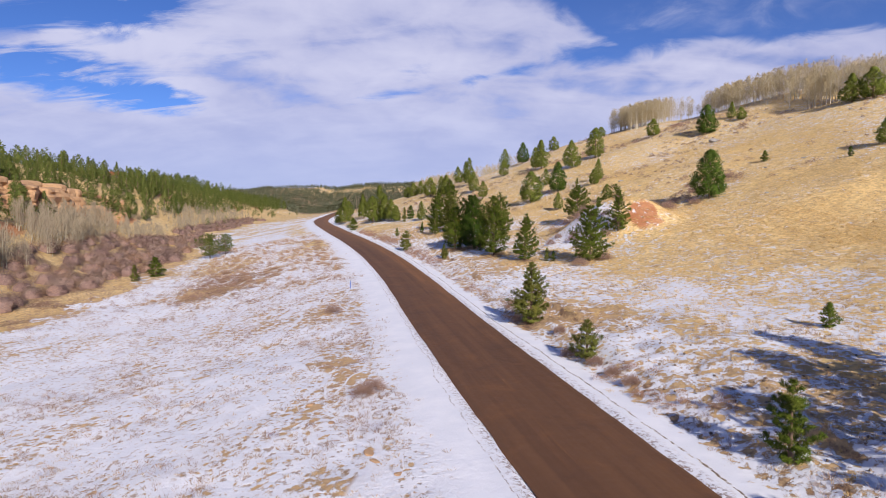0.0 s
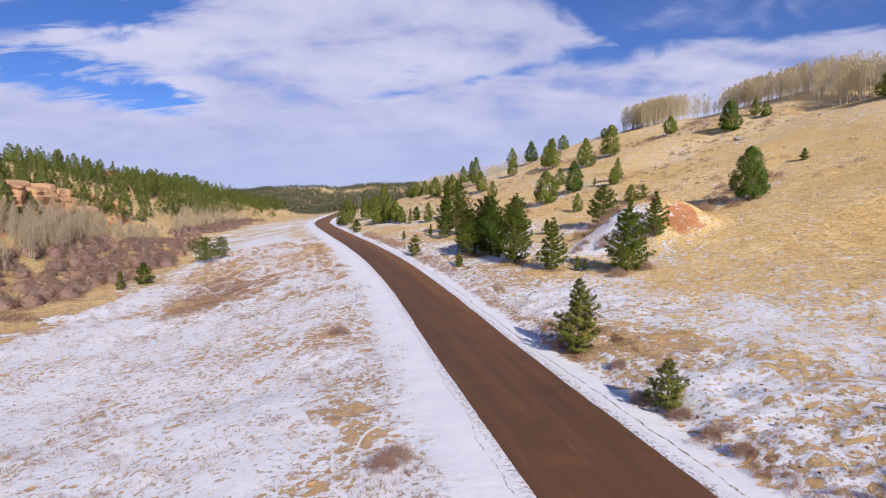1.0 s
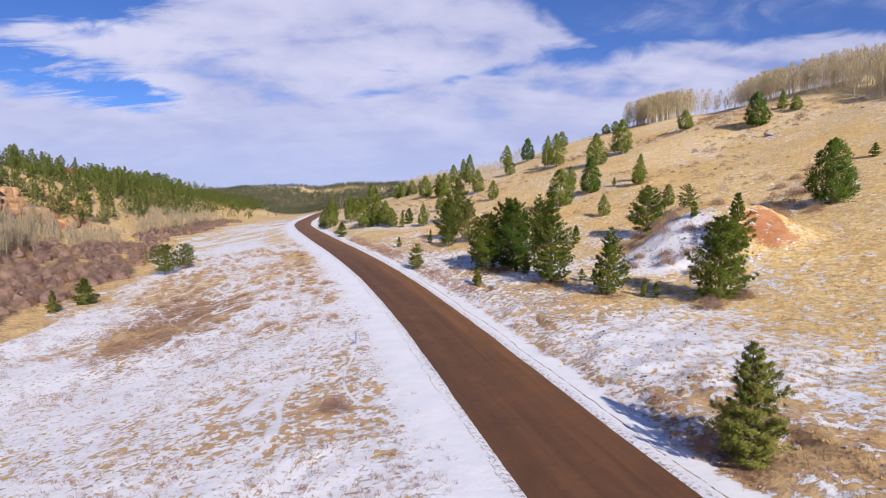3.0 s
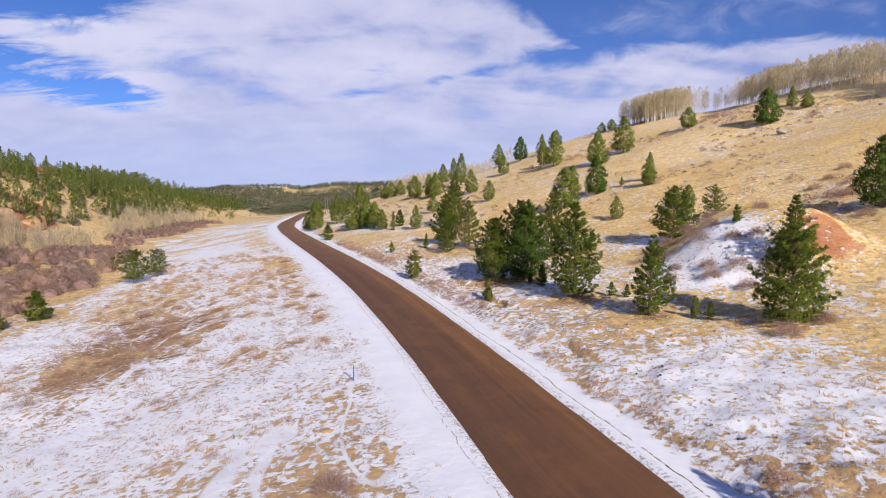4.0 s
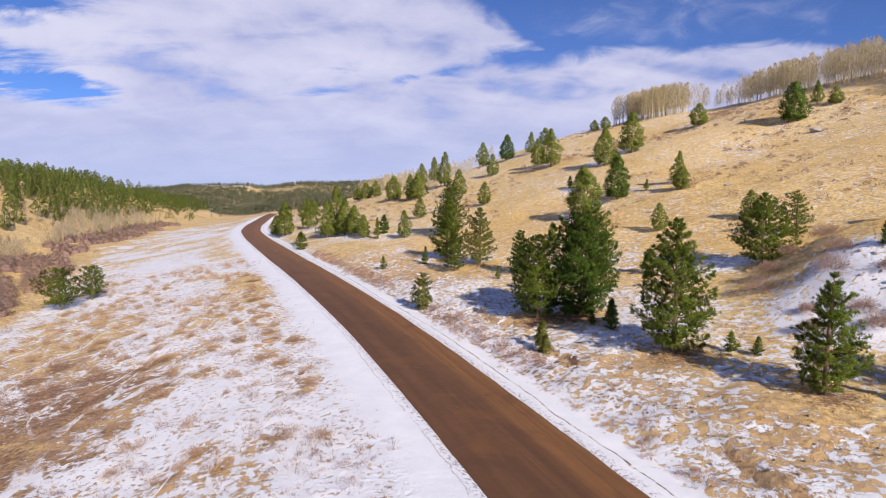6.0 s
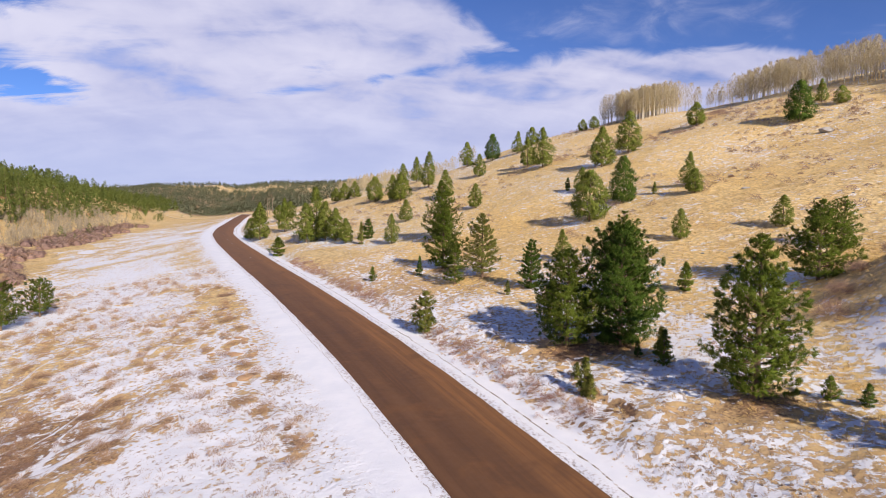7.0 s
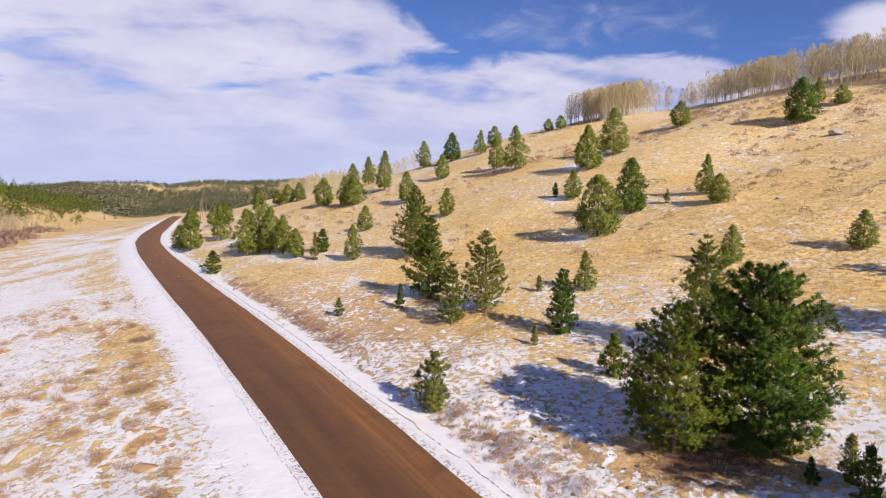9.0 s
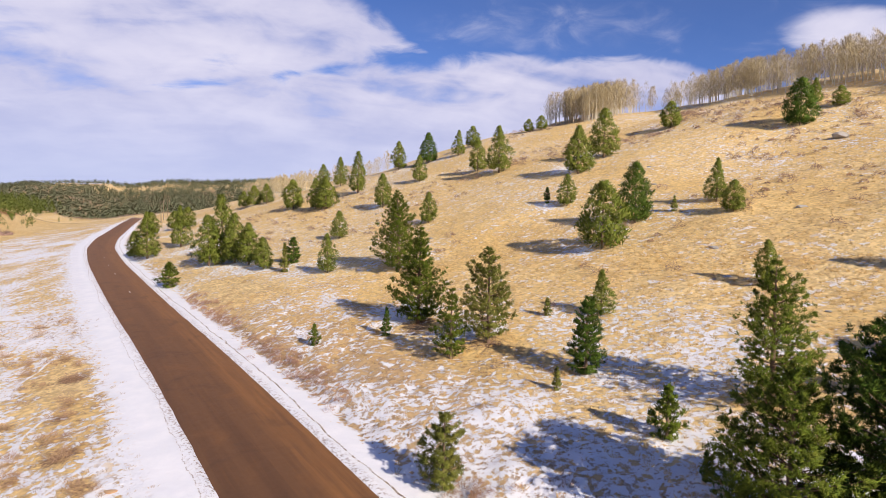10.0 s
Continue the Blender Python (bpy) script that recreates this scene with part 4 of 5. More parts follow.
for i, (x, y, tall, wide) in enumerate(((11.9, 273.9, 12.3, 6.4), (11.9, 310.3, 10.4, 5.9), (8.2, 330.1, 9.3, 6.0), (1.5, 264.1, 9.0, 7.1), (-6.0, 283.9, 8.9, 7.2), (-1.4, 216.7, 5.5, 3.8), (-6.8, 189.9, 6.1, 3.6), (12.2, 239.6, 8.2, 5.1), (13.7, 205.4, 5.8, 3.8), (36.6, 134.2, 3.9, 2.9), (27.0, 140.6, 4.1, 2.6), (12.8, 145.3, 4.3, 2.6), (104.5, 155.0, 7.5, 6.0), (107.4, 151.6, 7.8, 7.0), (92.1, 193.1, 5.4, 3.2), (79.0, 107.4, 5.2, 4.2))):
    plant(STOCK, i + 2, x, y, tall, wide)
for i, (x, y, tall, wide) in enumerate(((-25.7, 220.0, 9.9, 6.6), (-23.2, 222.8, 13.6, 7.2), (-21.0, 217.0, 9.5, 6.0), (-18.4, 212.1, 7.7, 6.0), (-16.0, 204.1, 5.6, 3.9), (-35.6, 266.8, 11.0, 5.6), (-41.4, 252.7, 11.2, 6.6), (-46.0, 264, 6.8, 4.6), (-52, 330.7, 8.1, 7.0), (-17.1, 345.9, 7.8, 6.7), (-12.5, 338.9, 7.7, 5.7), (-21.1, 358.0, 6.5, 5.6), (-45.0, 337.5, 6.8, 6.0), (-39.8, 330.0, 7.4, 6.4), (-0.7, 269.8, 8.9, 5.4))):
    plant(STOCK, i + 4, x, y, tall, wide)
for i, (x, y, tall, wide) in enumerate(((81.7, 187.1, 9.0, 6.7), (32.2, 168.0, 8.3, 5.4), (47.6, 107.4, 8.7, 6.4), (38.9, 293.1, 10.1, 6.8))):
    plant(DENSE, i, x, y, tall, wide)
for i, (x, y, tall, wide) in enumerate(((4.6, 125.5, 2.9, 1.9), (3.6, 121.2, 1.5, 0.8), (2.3, 134.1, 1.5, 0.9), (-12.0, 156.3, 2.0, 1.1), (-5.4, 154.1, 2.6, 1.2), (9.0, 148.6, 1.6, 1.0), (-31.1, 206.9, 4.0, 3.6), (-10.9, 204.1, 4.1, 3.7), (-12.7, 197.9, 4.4, 1.8), (6.8, 108.1, 2.4, 1.4), (5.8, 110.1, 1.2, 0.8), (7.3, 109.4, 2.0, 1.3), (11.9, 98.8, 1.3, 1.0), (12.9, 97.3, 1.2, 1.0), (15.3, 87.9, 1.8, 1.1), (16.1, 86.9, 1.4, 0.8))):
    plant(SMALL, i, x, y, tall, wide)
for i, (x, y, tall, wide) in enumerate(((0.2, 106.3, 2.4, 1.5), (26.0, 94.9, 1.2, 1.1), (26.6, 40.7, 1.6, 1.2), (0.7, 109.1, 1.1, 1.0), (0.3, 105.7, 1.5, 1.2), (17.3, 123.0, 2.6, 1.7), (30.5, 190.5, 2.5, 1.7), (37.1, 166.2, 1.9, 1.2), (67.0, 125.4, 2.1, 1.6), (72.1, 106.6, 1.7, 1.2), (-61.1, 117.7, 3.0, 2.2), (-59.8, 123.7, 3.8, 3.6))):
    plant(SMALL, 2 if -1 < x < 1 else i + 1, x, y, tall, wide)


# ---- far woods, bare aspens and willows ----
def scatter(seed, count, lo, hi):
    rng = np.random.RandomState(seed)
    return rng, rng.uniform(lo[0], hi[0], count), rng.uniform(lo[1], hi[1], count)


def woods(name, seed, x, y, tall, models, mat, label):
    """Many far conifers in one mesh, each a turned and scaled copy of a few crowns."""
    rng = np.random.RandomState(seed)
    z = height(x, y)
    pieces, normals = [], []
    for i in range(len(x)):
        v, f, nr = models[i % len(models)]
        a = rng.uniform(0, 6.283)
        c, q = math.cos(a), math.sin(a)
        turn = np.array([[c, -q, 0], [q, c, 0], [0, 0, 1.0]])
        girth = tall[i] / 8.0 * np.array([rng.uniform(0.85, 1.2)] * 2 + [1.0])
        pieces.append((v @ turn.T * girth + np.array([x[i], y[i], z[i]]), f))
        normals.append(nr @ turn.T)
    v, fc = joined(pieces)
    ob = new(name, mesh_from(name, v, fc, mat, True, np.concatenate(normals)))
    return tagged(ob, label, "forest", kind="stuff")


rng, u, y = scatter(31, 1500, (-212, 140), (-78, 800))
keep = (fbm(u + road_x(y), y, 45, 3) + 0.45 * step(-85, -150, u) + 0.13 + 0.10 * step(235, 260, y) + 0.3 * step(300, 500, y) - 0.9 * step(-112, -104, u) * step(175, 185, y) * step(246, 238, y)) > rng.uniform(-0.25, 0.25, len(u))
# a clearing below the cabin
keep &= ~((np.abs(u + road_x(y) + 263 - (476 - y) * 0.60) < 9) & (y > 385) & (y < 482))
for i in np.flatnonzero(keep):
    room = 6.2 if y[i] < 420 else 4.5
    keep[i] = not np.any(np.hypot(u[:i] - u[i], y[:i] - y[i])[keep[:i]] < room)
tall = rng.uniform(7.5, 12.5, len(u)) + 2.0 * step(300, 400, y)
u, y, tall = u[keep], y[keep], tall[keep]
x = u + road_x(y)
front_row = (y < 420) & (u > -150)
front_row &= np.cumsum(front_row) <= 200
RIDGE = [bushy("ridge_pine", clump_pine(260 + i, 8.0, w, 85, 34, 0.06, pk, 0.82), NEEDLE_FAR, "green ponderosa pine on the rocky ridge across the creek", "pines on the ridge") for i, (w, pk) in enumerate(((4.3, 0.7), (5.0, 0.6), (5.7, 0.5), (4.6, 0.8), (5.3, 0.65)))]
for i, (tx, ty, th) in enumerate(zip(x[front_row], y[front_row], tall[front_row])):
    w = rng.uniform(0.85, 1.2)
    m = pose(tx, ty, float(height(tx, ty)), 0, 0, rng.uniform(0, 360)) @ Matrix.Diagonal((th / 8.0 * w, th / 8.0 * w, th / 8.0, 1))
    if i < len(RIDGE):
        RIDGE[i].matrix_basis = m
    else:
        copy_thing(RIDGE[i % len(RIDGE)], unscaled(RIDGE[i % len(RIDGE)], m))
FAR_CROWNS = [clump_pine(280 + i, 8.0, 4.6 + 0.4 * i, 21, 14, 0.06, 0.62, 1.55)[1] for i in range(5)]
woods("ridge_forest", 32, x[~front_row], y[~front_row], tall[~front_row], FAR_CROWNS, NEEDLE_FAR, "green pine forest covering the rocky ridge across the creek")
rng, u, y = scatter(33, 14000, (-430, 740), (210, 1330))
keep = 0.8 * fbm(u, y, 70, 3) + 0.36 - 0.5 * step(1000, 1200, y) + 0.2 * step(-150, 60, u) > rng.uniform(-0.2, 0.2, len(u))
u, y = u[keep], y[keep]
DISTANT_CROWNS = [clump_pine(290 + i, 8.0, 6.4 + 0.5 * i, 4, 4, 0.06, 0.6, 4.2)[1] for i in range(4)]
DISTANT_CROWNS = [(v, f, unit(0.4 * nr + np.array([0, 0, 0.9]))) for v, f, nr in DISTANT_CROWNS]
woods("distant_forest", 34, u + road_x(y), y, rng.uniform(4.5, 7.5, len(u)), DISTANT_CROWNS, HAZED_GREEN, "dark distant conifer forest on the ridge closing the valley")


rng, u, y = scatter(35, 110, (-112, 230), (-58, 720))
keep = fbm(u, y, 40, 2) + 0.3 * step(-45, -80, u) > 0.05
u, y = u[keep], y[keep]
woods("valley_pines", 36, u + road_x(y), y, rng.uniform(2.5, 6.5, len(u)), FAR_CROWNS, NEEDLE_FAR, "small green pines dotting the far valley floor")


def bare_tree(rng, tall, spray, lean=0.03, twig_width=0.034, splay=0.5):
    """Bare aspen at the origin: pale stem and a haze of ascending twigs."""
    t = np.linspace(0, 1, 6)
    sway = rng.normal(0, lean, 2) * tall
    pts = np.stack([sway[0] * t ** 2, sway[1] * t ** 2, t * tall * 0.93 - 0.2], 1)
    stem = tube(pts, 0.0085 * tall * (1.05 - t) ** 1.3 + 0.008, 5)
    k = spray
    f = rng.uniform(0.12, 1.0, k) ** 0.8
    a = rng.uniform(0, 6.283, k)
    r = 0.185 * tall * np.sin(np.clip((f - 0.02) / 1.0, 0, 1) * 3.14) * rng.uniform(0, 1, k) ** 0.6
    root = np.stack([sway[0] * f ** 2 + r * np.cos(a), sway[1] * f ** 2 + r * np.sin(a), f * tall * 0.92], 1)
    way = unit(np.stack([np.cos(a) * splay, np.sin(a) * splay, rng.uniform(0.5, 1.2, k)], 1) + rng.normal(0, 0.5 * splay, (k, 3)))
    twigs = blades(rng, root, way, tall * rng.uniform(0.04, 0.11, k) * (2.0 - 2 * splay), np.full(k, twig_width))
    return stem, twigs


ASPENS = []
for i in range(5):
    rng = np.random.RandomState(400 + i)
    stem, twigs = bare_tree(rng, 10.0, 560, twig_width=0.06)
    tree = new("aspen_tree")
    part("trunk", mesh_from("trunk", *stem, ASPEN_BARK, True), tree, "slim pale aspen trunk")
    part("twig_crown", mesh_from("twig_crown", *twigs, ASPEN_TWIG), tree, "bare tan twigs")
    ASPENS.append(tagged(tree, "bare aspen with pale trunk at the hilltop grove edge", "aspen tree", "aspens of the hilltop grove"))


def tree_line(y):
    """Distance from the road at which the hilltop grove begins."""
    return np.interp(y, [60, 110, 150, 160, 179, 188, 203, 217, 237, 253, 259, 263, 285, 300], [132, 130, 127, 123, 127, 131, 135, 138, 143, 147, 146, 129, 131, 140])


rng = np.random.RandomState(41)
edge_y = np.sort(rng.uniform(100, 284, 230))
for i, y in enumerate(edge_y):
    d = tree_line(y) + rng.uniform(0, 12)
    x = float(road_x(y)) + d / float(np.interp(y, _ys, _turn))
    s = rng.uniform(0.88, 1.06) * (1 - 0.5 * math.exp(-((y - 256) / 5.0) ** 2)) * (1 + 0.12 * float(step(252, 262, y)))
    m = pose(x, y, float(height(x, y)), 0, 0, rng.uniform(0, 360)) @ Matrix.Scale(s, 4)
    if i < 5:
        ASPENS[i].matrix_basis = m
    else:
        copy_thing(ASPENS[i % 5], unscaled(ASPENS[i % 5], m))


def grove(name, seed, x, y, lo, hi, spray, twig, label, twig_width=0.05):
    rng = np.random.RandomState(seed)
    stems, sprays = [], []
    z = height(x, y)
    models = [bare_tree(rng, 10.0, spray, twig_width=twig_width, splay=0.5 if twig is ASPEN_TWIG else 0.15) for _ in range(9)]
    for i in range(len(x)):
        s = rng.uniform(lo, hi) / 10.0
        (sv, sf), (tv, tf) = models[i % 9]
        c, q = math.cos(i * 2.4), math.sin(i * 2.4)
        turn = np.array([[c, -q, 0], [q, c, 0], [0, 0, 1]]) * s
        at = np.array([x[i], y[i], z[i]])
        stems.append((sv @ turn.T + at, sf))
        sprays.append((tv @ turn.T + at, tf))
    ob = new(name, mesh_from(name, *joined(stems), ASPEN_BARK if twig is ASPEN_TWIG else GREY_BARK, True))
    tagged(ob, label, "aspen grove", kind="stuff")
    part("twig_crown", mesh_from("twig_crown", *joined(sprays), twig), ob, "bare ascending twigs")
    return ob


rng = np.random.RandomState(42)
gy = rng.uniform(70, 284, 1000)
gd = tree_line(gy) + 6 + rng.uniform(0, 1, 1000) ** 1.9 * 65
deep = gd - tree_line(gy)
# a gap parts the shoulder's stand from the long one
keep = (gy < 252) | ((gy > 258) & ((deep < 14 + (gy - 262)) | (deep > 29 + 1.2 * (gy - 262))))
gy, gd = gy[keep], gd[keep]
grove("hilltop_aspen_grove", 43, road_x(gy) + gd / np.interp(gy, _ys, _turn), gy, 8.5, 10.5, 120, ASPEN_TWIG, "leafless aspen grove with pale trunks along the hilltop", 0.085)
gy = rng.uniform(261, 290, 190)
gd = tree_line(gy) + 2 + rng.uniform(0, 1, 190) * np.maximum(9 + (gy - 262), 6)
grove("shoulder_aspen_grove", 47, road_x(gy) + gd / np.interp(gy, _ys, _turn), gy, 10, 12.0, 170, ASPEN_TWIG, "tall leafless aspen stand on the hill shoulder", 0.08)
gy = rng.uniform(365, 470, 260)
gd = 62 + rng.uniform(0, 1, 260) * 60
grove("far_aspen_grove", 44, road_x(gy) + gd, gy, 7.5, 10.5, 90, ASPEN_TWIG, "far leafless aspen grove on the hill shoulder", 0.2)
gy = rng.uniform(85, 215, 520)
gd = -rng.uniform(73, 88, 520)
keep = fbm(gd, gy, 22, 2) > -0.25
grove("creek_aspen_grove", 45, (road_x(gy) + gd)[keep], gy[keep], 5, 8.5, 150, GREY_TWIG, "grey leafless aspens standing along the creek", 0.09)
gy = rng.uniform(200, 470, 620)
gd = -rng.uniform(66, 86, 620)
keep = fbm(gd, gy, 26, 2) > -0.15
grove("valley_aspen_grove", 46, (road_x(gy) + gd)[keep], gy[keep], 3.5, 6.5, 70, GREY_TWIG, "grey leafless aspens at the foot of the ridge", 0.26)


def thicket(name, seed, x, y, lo, hi, twigs_each, mat, label, category, thick=0.06, squat=1.0, long=1.0, tangle=0.4, shell=0.5, core=0.0, plain=False):
    """Bushes of many thin ascending stems, each a rounded dome; core: size of a solid dark dome standing in for the
    shaded inside.
    """
    rng = np.random.RandomState(seed)
    z = height(x, y)
    k = twigs_each
    size = rng.uniform(lo, hi, len(x))
    a = rng.uniform(0, 6.283, (len(x), k))
    tilt = rng.uniform(0, 1, (len(x), k)) ** 0.6 * 1.35
    way = unit(np.stack([np.sin(tilt) * np.cos(a), np.sin(tilt) * np.sin(a), np.cos(tilt) * squat], -1) + rng.normal(0, 0.16, (len(x), k, 3)))
    start = rng.uniform(shell, 1.0, (len(x), k)) ** 0.7 * 0.9
    lobe = 1 + 0.16 * np.sin(3 * a + rng.uniform(0, 6.283, (len(x), 1))) * np.sin(2.2 * tilt + rng.uniform(0, 6.283, (len(x), 1))) + 0.10 * np.sin(5 * a + 4 * tilt + rng.uniform(0, 6.283, (len(x), 1)))
    start = start * lobe
    root = np.stack([x, y, z], 1)[:, None] + way * (start * size[:, None])[..., None] + rng.normal(0, 0.08, (len(x), k, 3)) * size[:, None, None]
    root[..., 2] = np.maximum(root[..., 2], z[:, None] - 0.1)
    length = long * (size[:, None] * rng.uniform(0.08, 0.24, (len(x), k)) + 0.05)
    out = unit(way + rng.normal(0, 0.25, way.shape)).reshape(-1, 3)
    way = unit(way + np.array([0, 0, 0.25]) + rng.normal(0, tangle, way.shape))
    v, f = blades(rng, root.reshape(-1, 3), way.reshape(-1, 3), length.ravel(), np.full(length.size, thick), out)
    if core:
        turns, tilts = np.arange(14) * 6.283 / 14, np.linspace(0.02, 1.66, 8)
        at, ti = np.meshgrid(turns, tilts)
        ball = np.stack([np.sin(ti) * np.cos(at), np.sin(ti) * np.sin(at), np.cos(ti) * squat], -1)[None]
        far = core * size[:, None, None] * (1 + 0.16 * np.sin(3 * at + rng.uniform(0, 6.283, (len(x), 1, 1))) * np.sin(2.2 * ti) + rng.normal(0, 0.07, (len(x), 8, 14)))
        ring = np.stack([x, y, z - 0.1], 1)[:, None, None] + ball * far[..., None]
        i = np.arange(len(x) * 8 * 14).reshape(len(x), 8, 14)
        a0, a1, b0, b1 = i[:, :-1], np.roll(i[:, :-1], -1, 2), i[:, 1:], np.roll(i[:, 1:], -1, 2)
        inner = (ring.reshape(-1, 3), np.concatenate([np.stack([a0, b0, b1], -1).reshape(-1, 3), np.stack([a0, b1, a1], -1).reshape(-1, 3)]))
        inner_normals = unit(ball + rng.normal(0, 0.3, (*far.shape, 3))).reshape(-1, 3)
    ob = new(name, mesh_from(name, v, f, mat) if plain else mesh_from(name, v, f, mat, True, np.repeat(out, 3, 0)))
    if core:
        part("inner_stems", mesh_from("inner_stems", *inner, WILLOW_CORE, True, inner_normals), ob, "solid dark dome painted for the shaded bush interior")
    return tagged(ob, label, category, kind="stuff")


rng = np.random.RandomState(51)
wy = rng.uniform(80, 205, 420)
front = np.interp(wy, [85, 92, 110, 130, 150, 177, 195], [-61.5, -59.5, -56, -50, -46.8, -45.2, -46])
wd = front + (-78 - front) * rng.uniform(0, 1, 420)
keep = np.ones(420, bool)
for i in range(420):
    near = np.hypot(wd[:i] - wd[i], wy[:i] - wy[i])[keep[:i]]
    keep[i] = len(near) == 0 or near.min() > 4.1
thicket("willow_thicket", 52, (road_x(wy) + wd)[keep], wy[keep], 1.7, 3.4, 2400, WILLOW, "leafless red-brown willow thicket along the creek", "willow thicket", 0.058, 0.95, 0.45, 0.7, 0.5, 0.62)
wy = rng.uniform(200, 470, 420)
wd = -rng.uniform(53, 68, 420)
keep = fbm(wd, wy, 25, 2) > -0.06
thicket("far_willows", 53, (road_x(wy) + wd)[keep], wy[keep], 1.5, 3.2, 190, WILLOW, "leafless red-brown willows farther up the creek", "willow thicket", 0.15, 1.0, 0.7, 0.5, 0.5, 0.6)

# ---- dry grass and brush over the nearer ground ----
rng = np.random.RandomState(61)


def tussocks(name, seed, count, ulim, ylim, chance, blades_each, tall, width, mat, label, category):
    rng = np.random.RandomState(seed)
    y = rng.uniform(0, 1, count) ** 1.25 * (ylim[1] - ylim[0]) + ylim[0]
    u = rng.uniform(ulim[0], ulim[1], count)
    x = u + road_x(y)
    d = across(x, y)
    keep = (rng.uniform(0, 1, count) < chance(x, y, d) * step(4.8, 8.0, np.abs(d))) & (np.abs(d) > 4.8)
    x, y = x[keep], y[keep]
    z = height(x, y)
    k = blades_each
    size = rng.uniform(0.55, 1.25, len(x))
    a = rng.uniform(0, 6.283, (len(x), k))
    open_ = rng.uniform(0.1, 1.0, (len(x), k))
    way = unit(np.stack([open_ * np.cos(a), open_ * np.sin(a), np.full_like(a, 0.75)], -1))
    root = np.stack([x, y, z - 0.03], 1)[:, None] + np.stack([np.cos(a), np.sin(a), a * 0], -1) * (0.20 * size[:, None] * open_)[..., None]
    length = tall * size[:, None] * rng.uniform(0.6, 1.1, (len(x), k))
    v, f = blades(rng, root.reshape(-1, 3), way.reshape(-1, 3), length.ravel(), np.full(length.size, width))
    ob = new(name, mesh_from(name, v, f, mat))
    return tagged(ob, label, category, kind="stuff")


tussocks("tan_grass", 65, 35000, (-60, 24), (14, 185), lambda x, y, d: np.clip(1.05 - snow_cover(x, y, d) + 0.6 * fbm(x, y, 2.2, 2), 0.10, 1), 14, 0.19, 0.034, TAN_STRAW, "tan dry grass tufts dotting the snowy meadow", "grass")
tussocks("dry_grass", 62, 24000, (4, 55), (14, 185), lambda x, y, d: np.clip(1.15 - snow_cover(x, y, d) - 0.5 * bare_earth(x, y, d) + 0.7 * fbm(x, y, 2.2, 2), 0.04, 1) * (0.25 + 0.75 * step(10, 20, d)), 18, 0.25, 0.04, STRAW, "golden dry bunch grass poking through thin snow", "grass")
tussocks("hillside_grass", 64, 37000, (45, 135), (60, 265), lambda x, y, d: np.clip(0.95 + 0.5 * fbm(x, y, 3.0, 2) - 0.6 * snow_cover(x, y, d), 0, 1), 4, 0.22, 0.13, STRAW, "golden dry bunch grass covering the hillside", "grass")
tussocks("low_brush", 63, 44000, (-40, 30), (14, 190), lambda x, y, d: np.clip(heath_and_shade(x, y, d) * 1.1 - 0.16 + 0.12 * step(105, 140, y) * step(-8, -10, d) + 1.3 * fbm(x, y, 4.0, 3), 0, 0.85), 13, 0.36, 0.02, SAGE, "low brown twiggy brush scattered over the meadow", "brush")

rng = np.random.RandomState(71)
by = np.concatenate([rng.uniform(110, 300, 900), rng.uniform(175, 290, 420)])
bd = np.concatenate([rng.uniform(30, 128, 900), rng.uniform(90, 130, 420)])
keep = fbm(bd, by, 20, 3) > -0.07
fx = rng.uniform(45, 61, 60)
fy = 119 + 0.45 * (fx - 52) + rng.normal(0, 2.2, 60)
thicket("hillside_brush", 72, np.append((road_x(by) + bd / np.interp(by, _ys, _turn))[keep], fx), np.append(by[keep], fy), 0.35, 1.15, 120, MAUVE, "low leafless grey-brown brush scattered over the hillside", "brush", 0.075, 0.7, plain=True)

rng = np.random.RandomState(75)
my = np.concatenate([rng.normal(105, 11, 230), rng.uniform(20, 185, 170), rng.uniform(75, 165, 220)])
md = np.concatenate([-rng.normal(30, 4.0, 230), -rng.uniform(8, 34, 170), -rng.uniform(40, 56, 220)])
thicket("meadow_brush", 76, road_x(my) + md / np.interp(my, _ys, _turn), my, 0.35, 0.8, 150, MAUVE, "low leafless mauve-brown brush standing in the snowy meadow", "brush", 0.019, 0.9, plain=True)
thicket("meadow_clumps", 78, np.repeat(CLUMP_X, 3) + rng.normal(0, 0.45, 3 * len(CLUMP_X)), np.repeat(CLUMP_Y, 3) + rng.normal(0, 0.5, 3 * len(CLUMP_X)), 0.4, 0.75, 190, MEADOW_TWIG, "tan and brown brush clumps standing in the snowy meadow", "brush", 0.02, 0.95, 1.2, 0.35, 0.2, plain=True)
my = np.concatenate([rng.uniform(30, 195, 330), rng.uniform(95, 195, 330)])
md = rng.normal(7.4, 0.8, 660)
keep = fbm(md, my, 9, 2) + 0.2 * step(90, 130, my) > 0.0
thicket("ditch_brush", 77, (road_x(my) + md / np.interp(my, _ys, _turn))[keep], my[keep], 0.28, 0.65, 140, DITCH_TWIG, "low leafless brown brush lining the roadside ditch", "brush", 0.02, 0.95, plain=True)

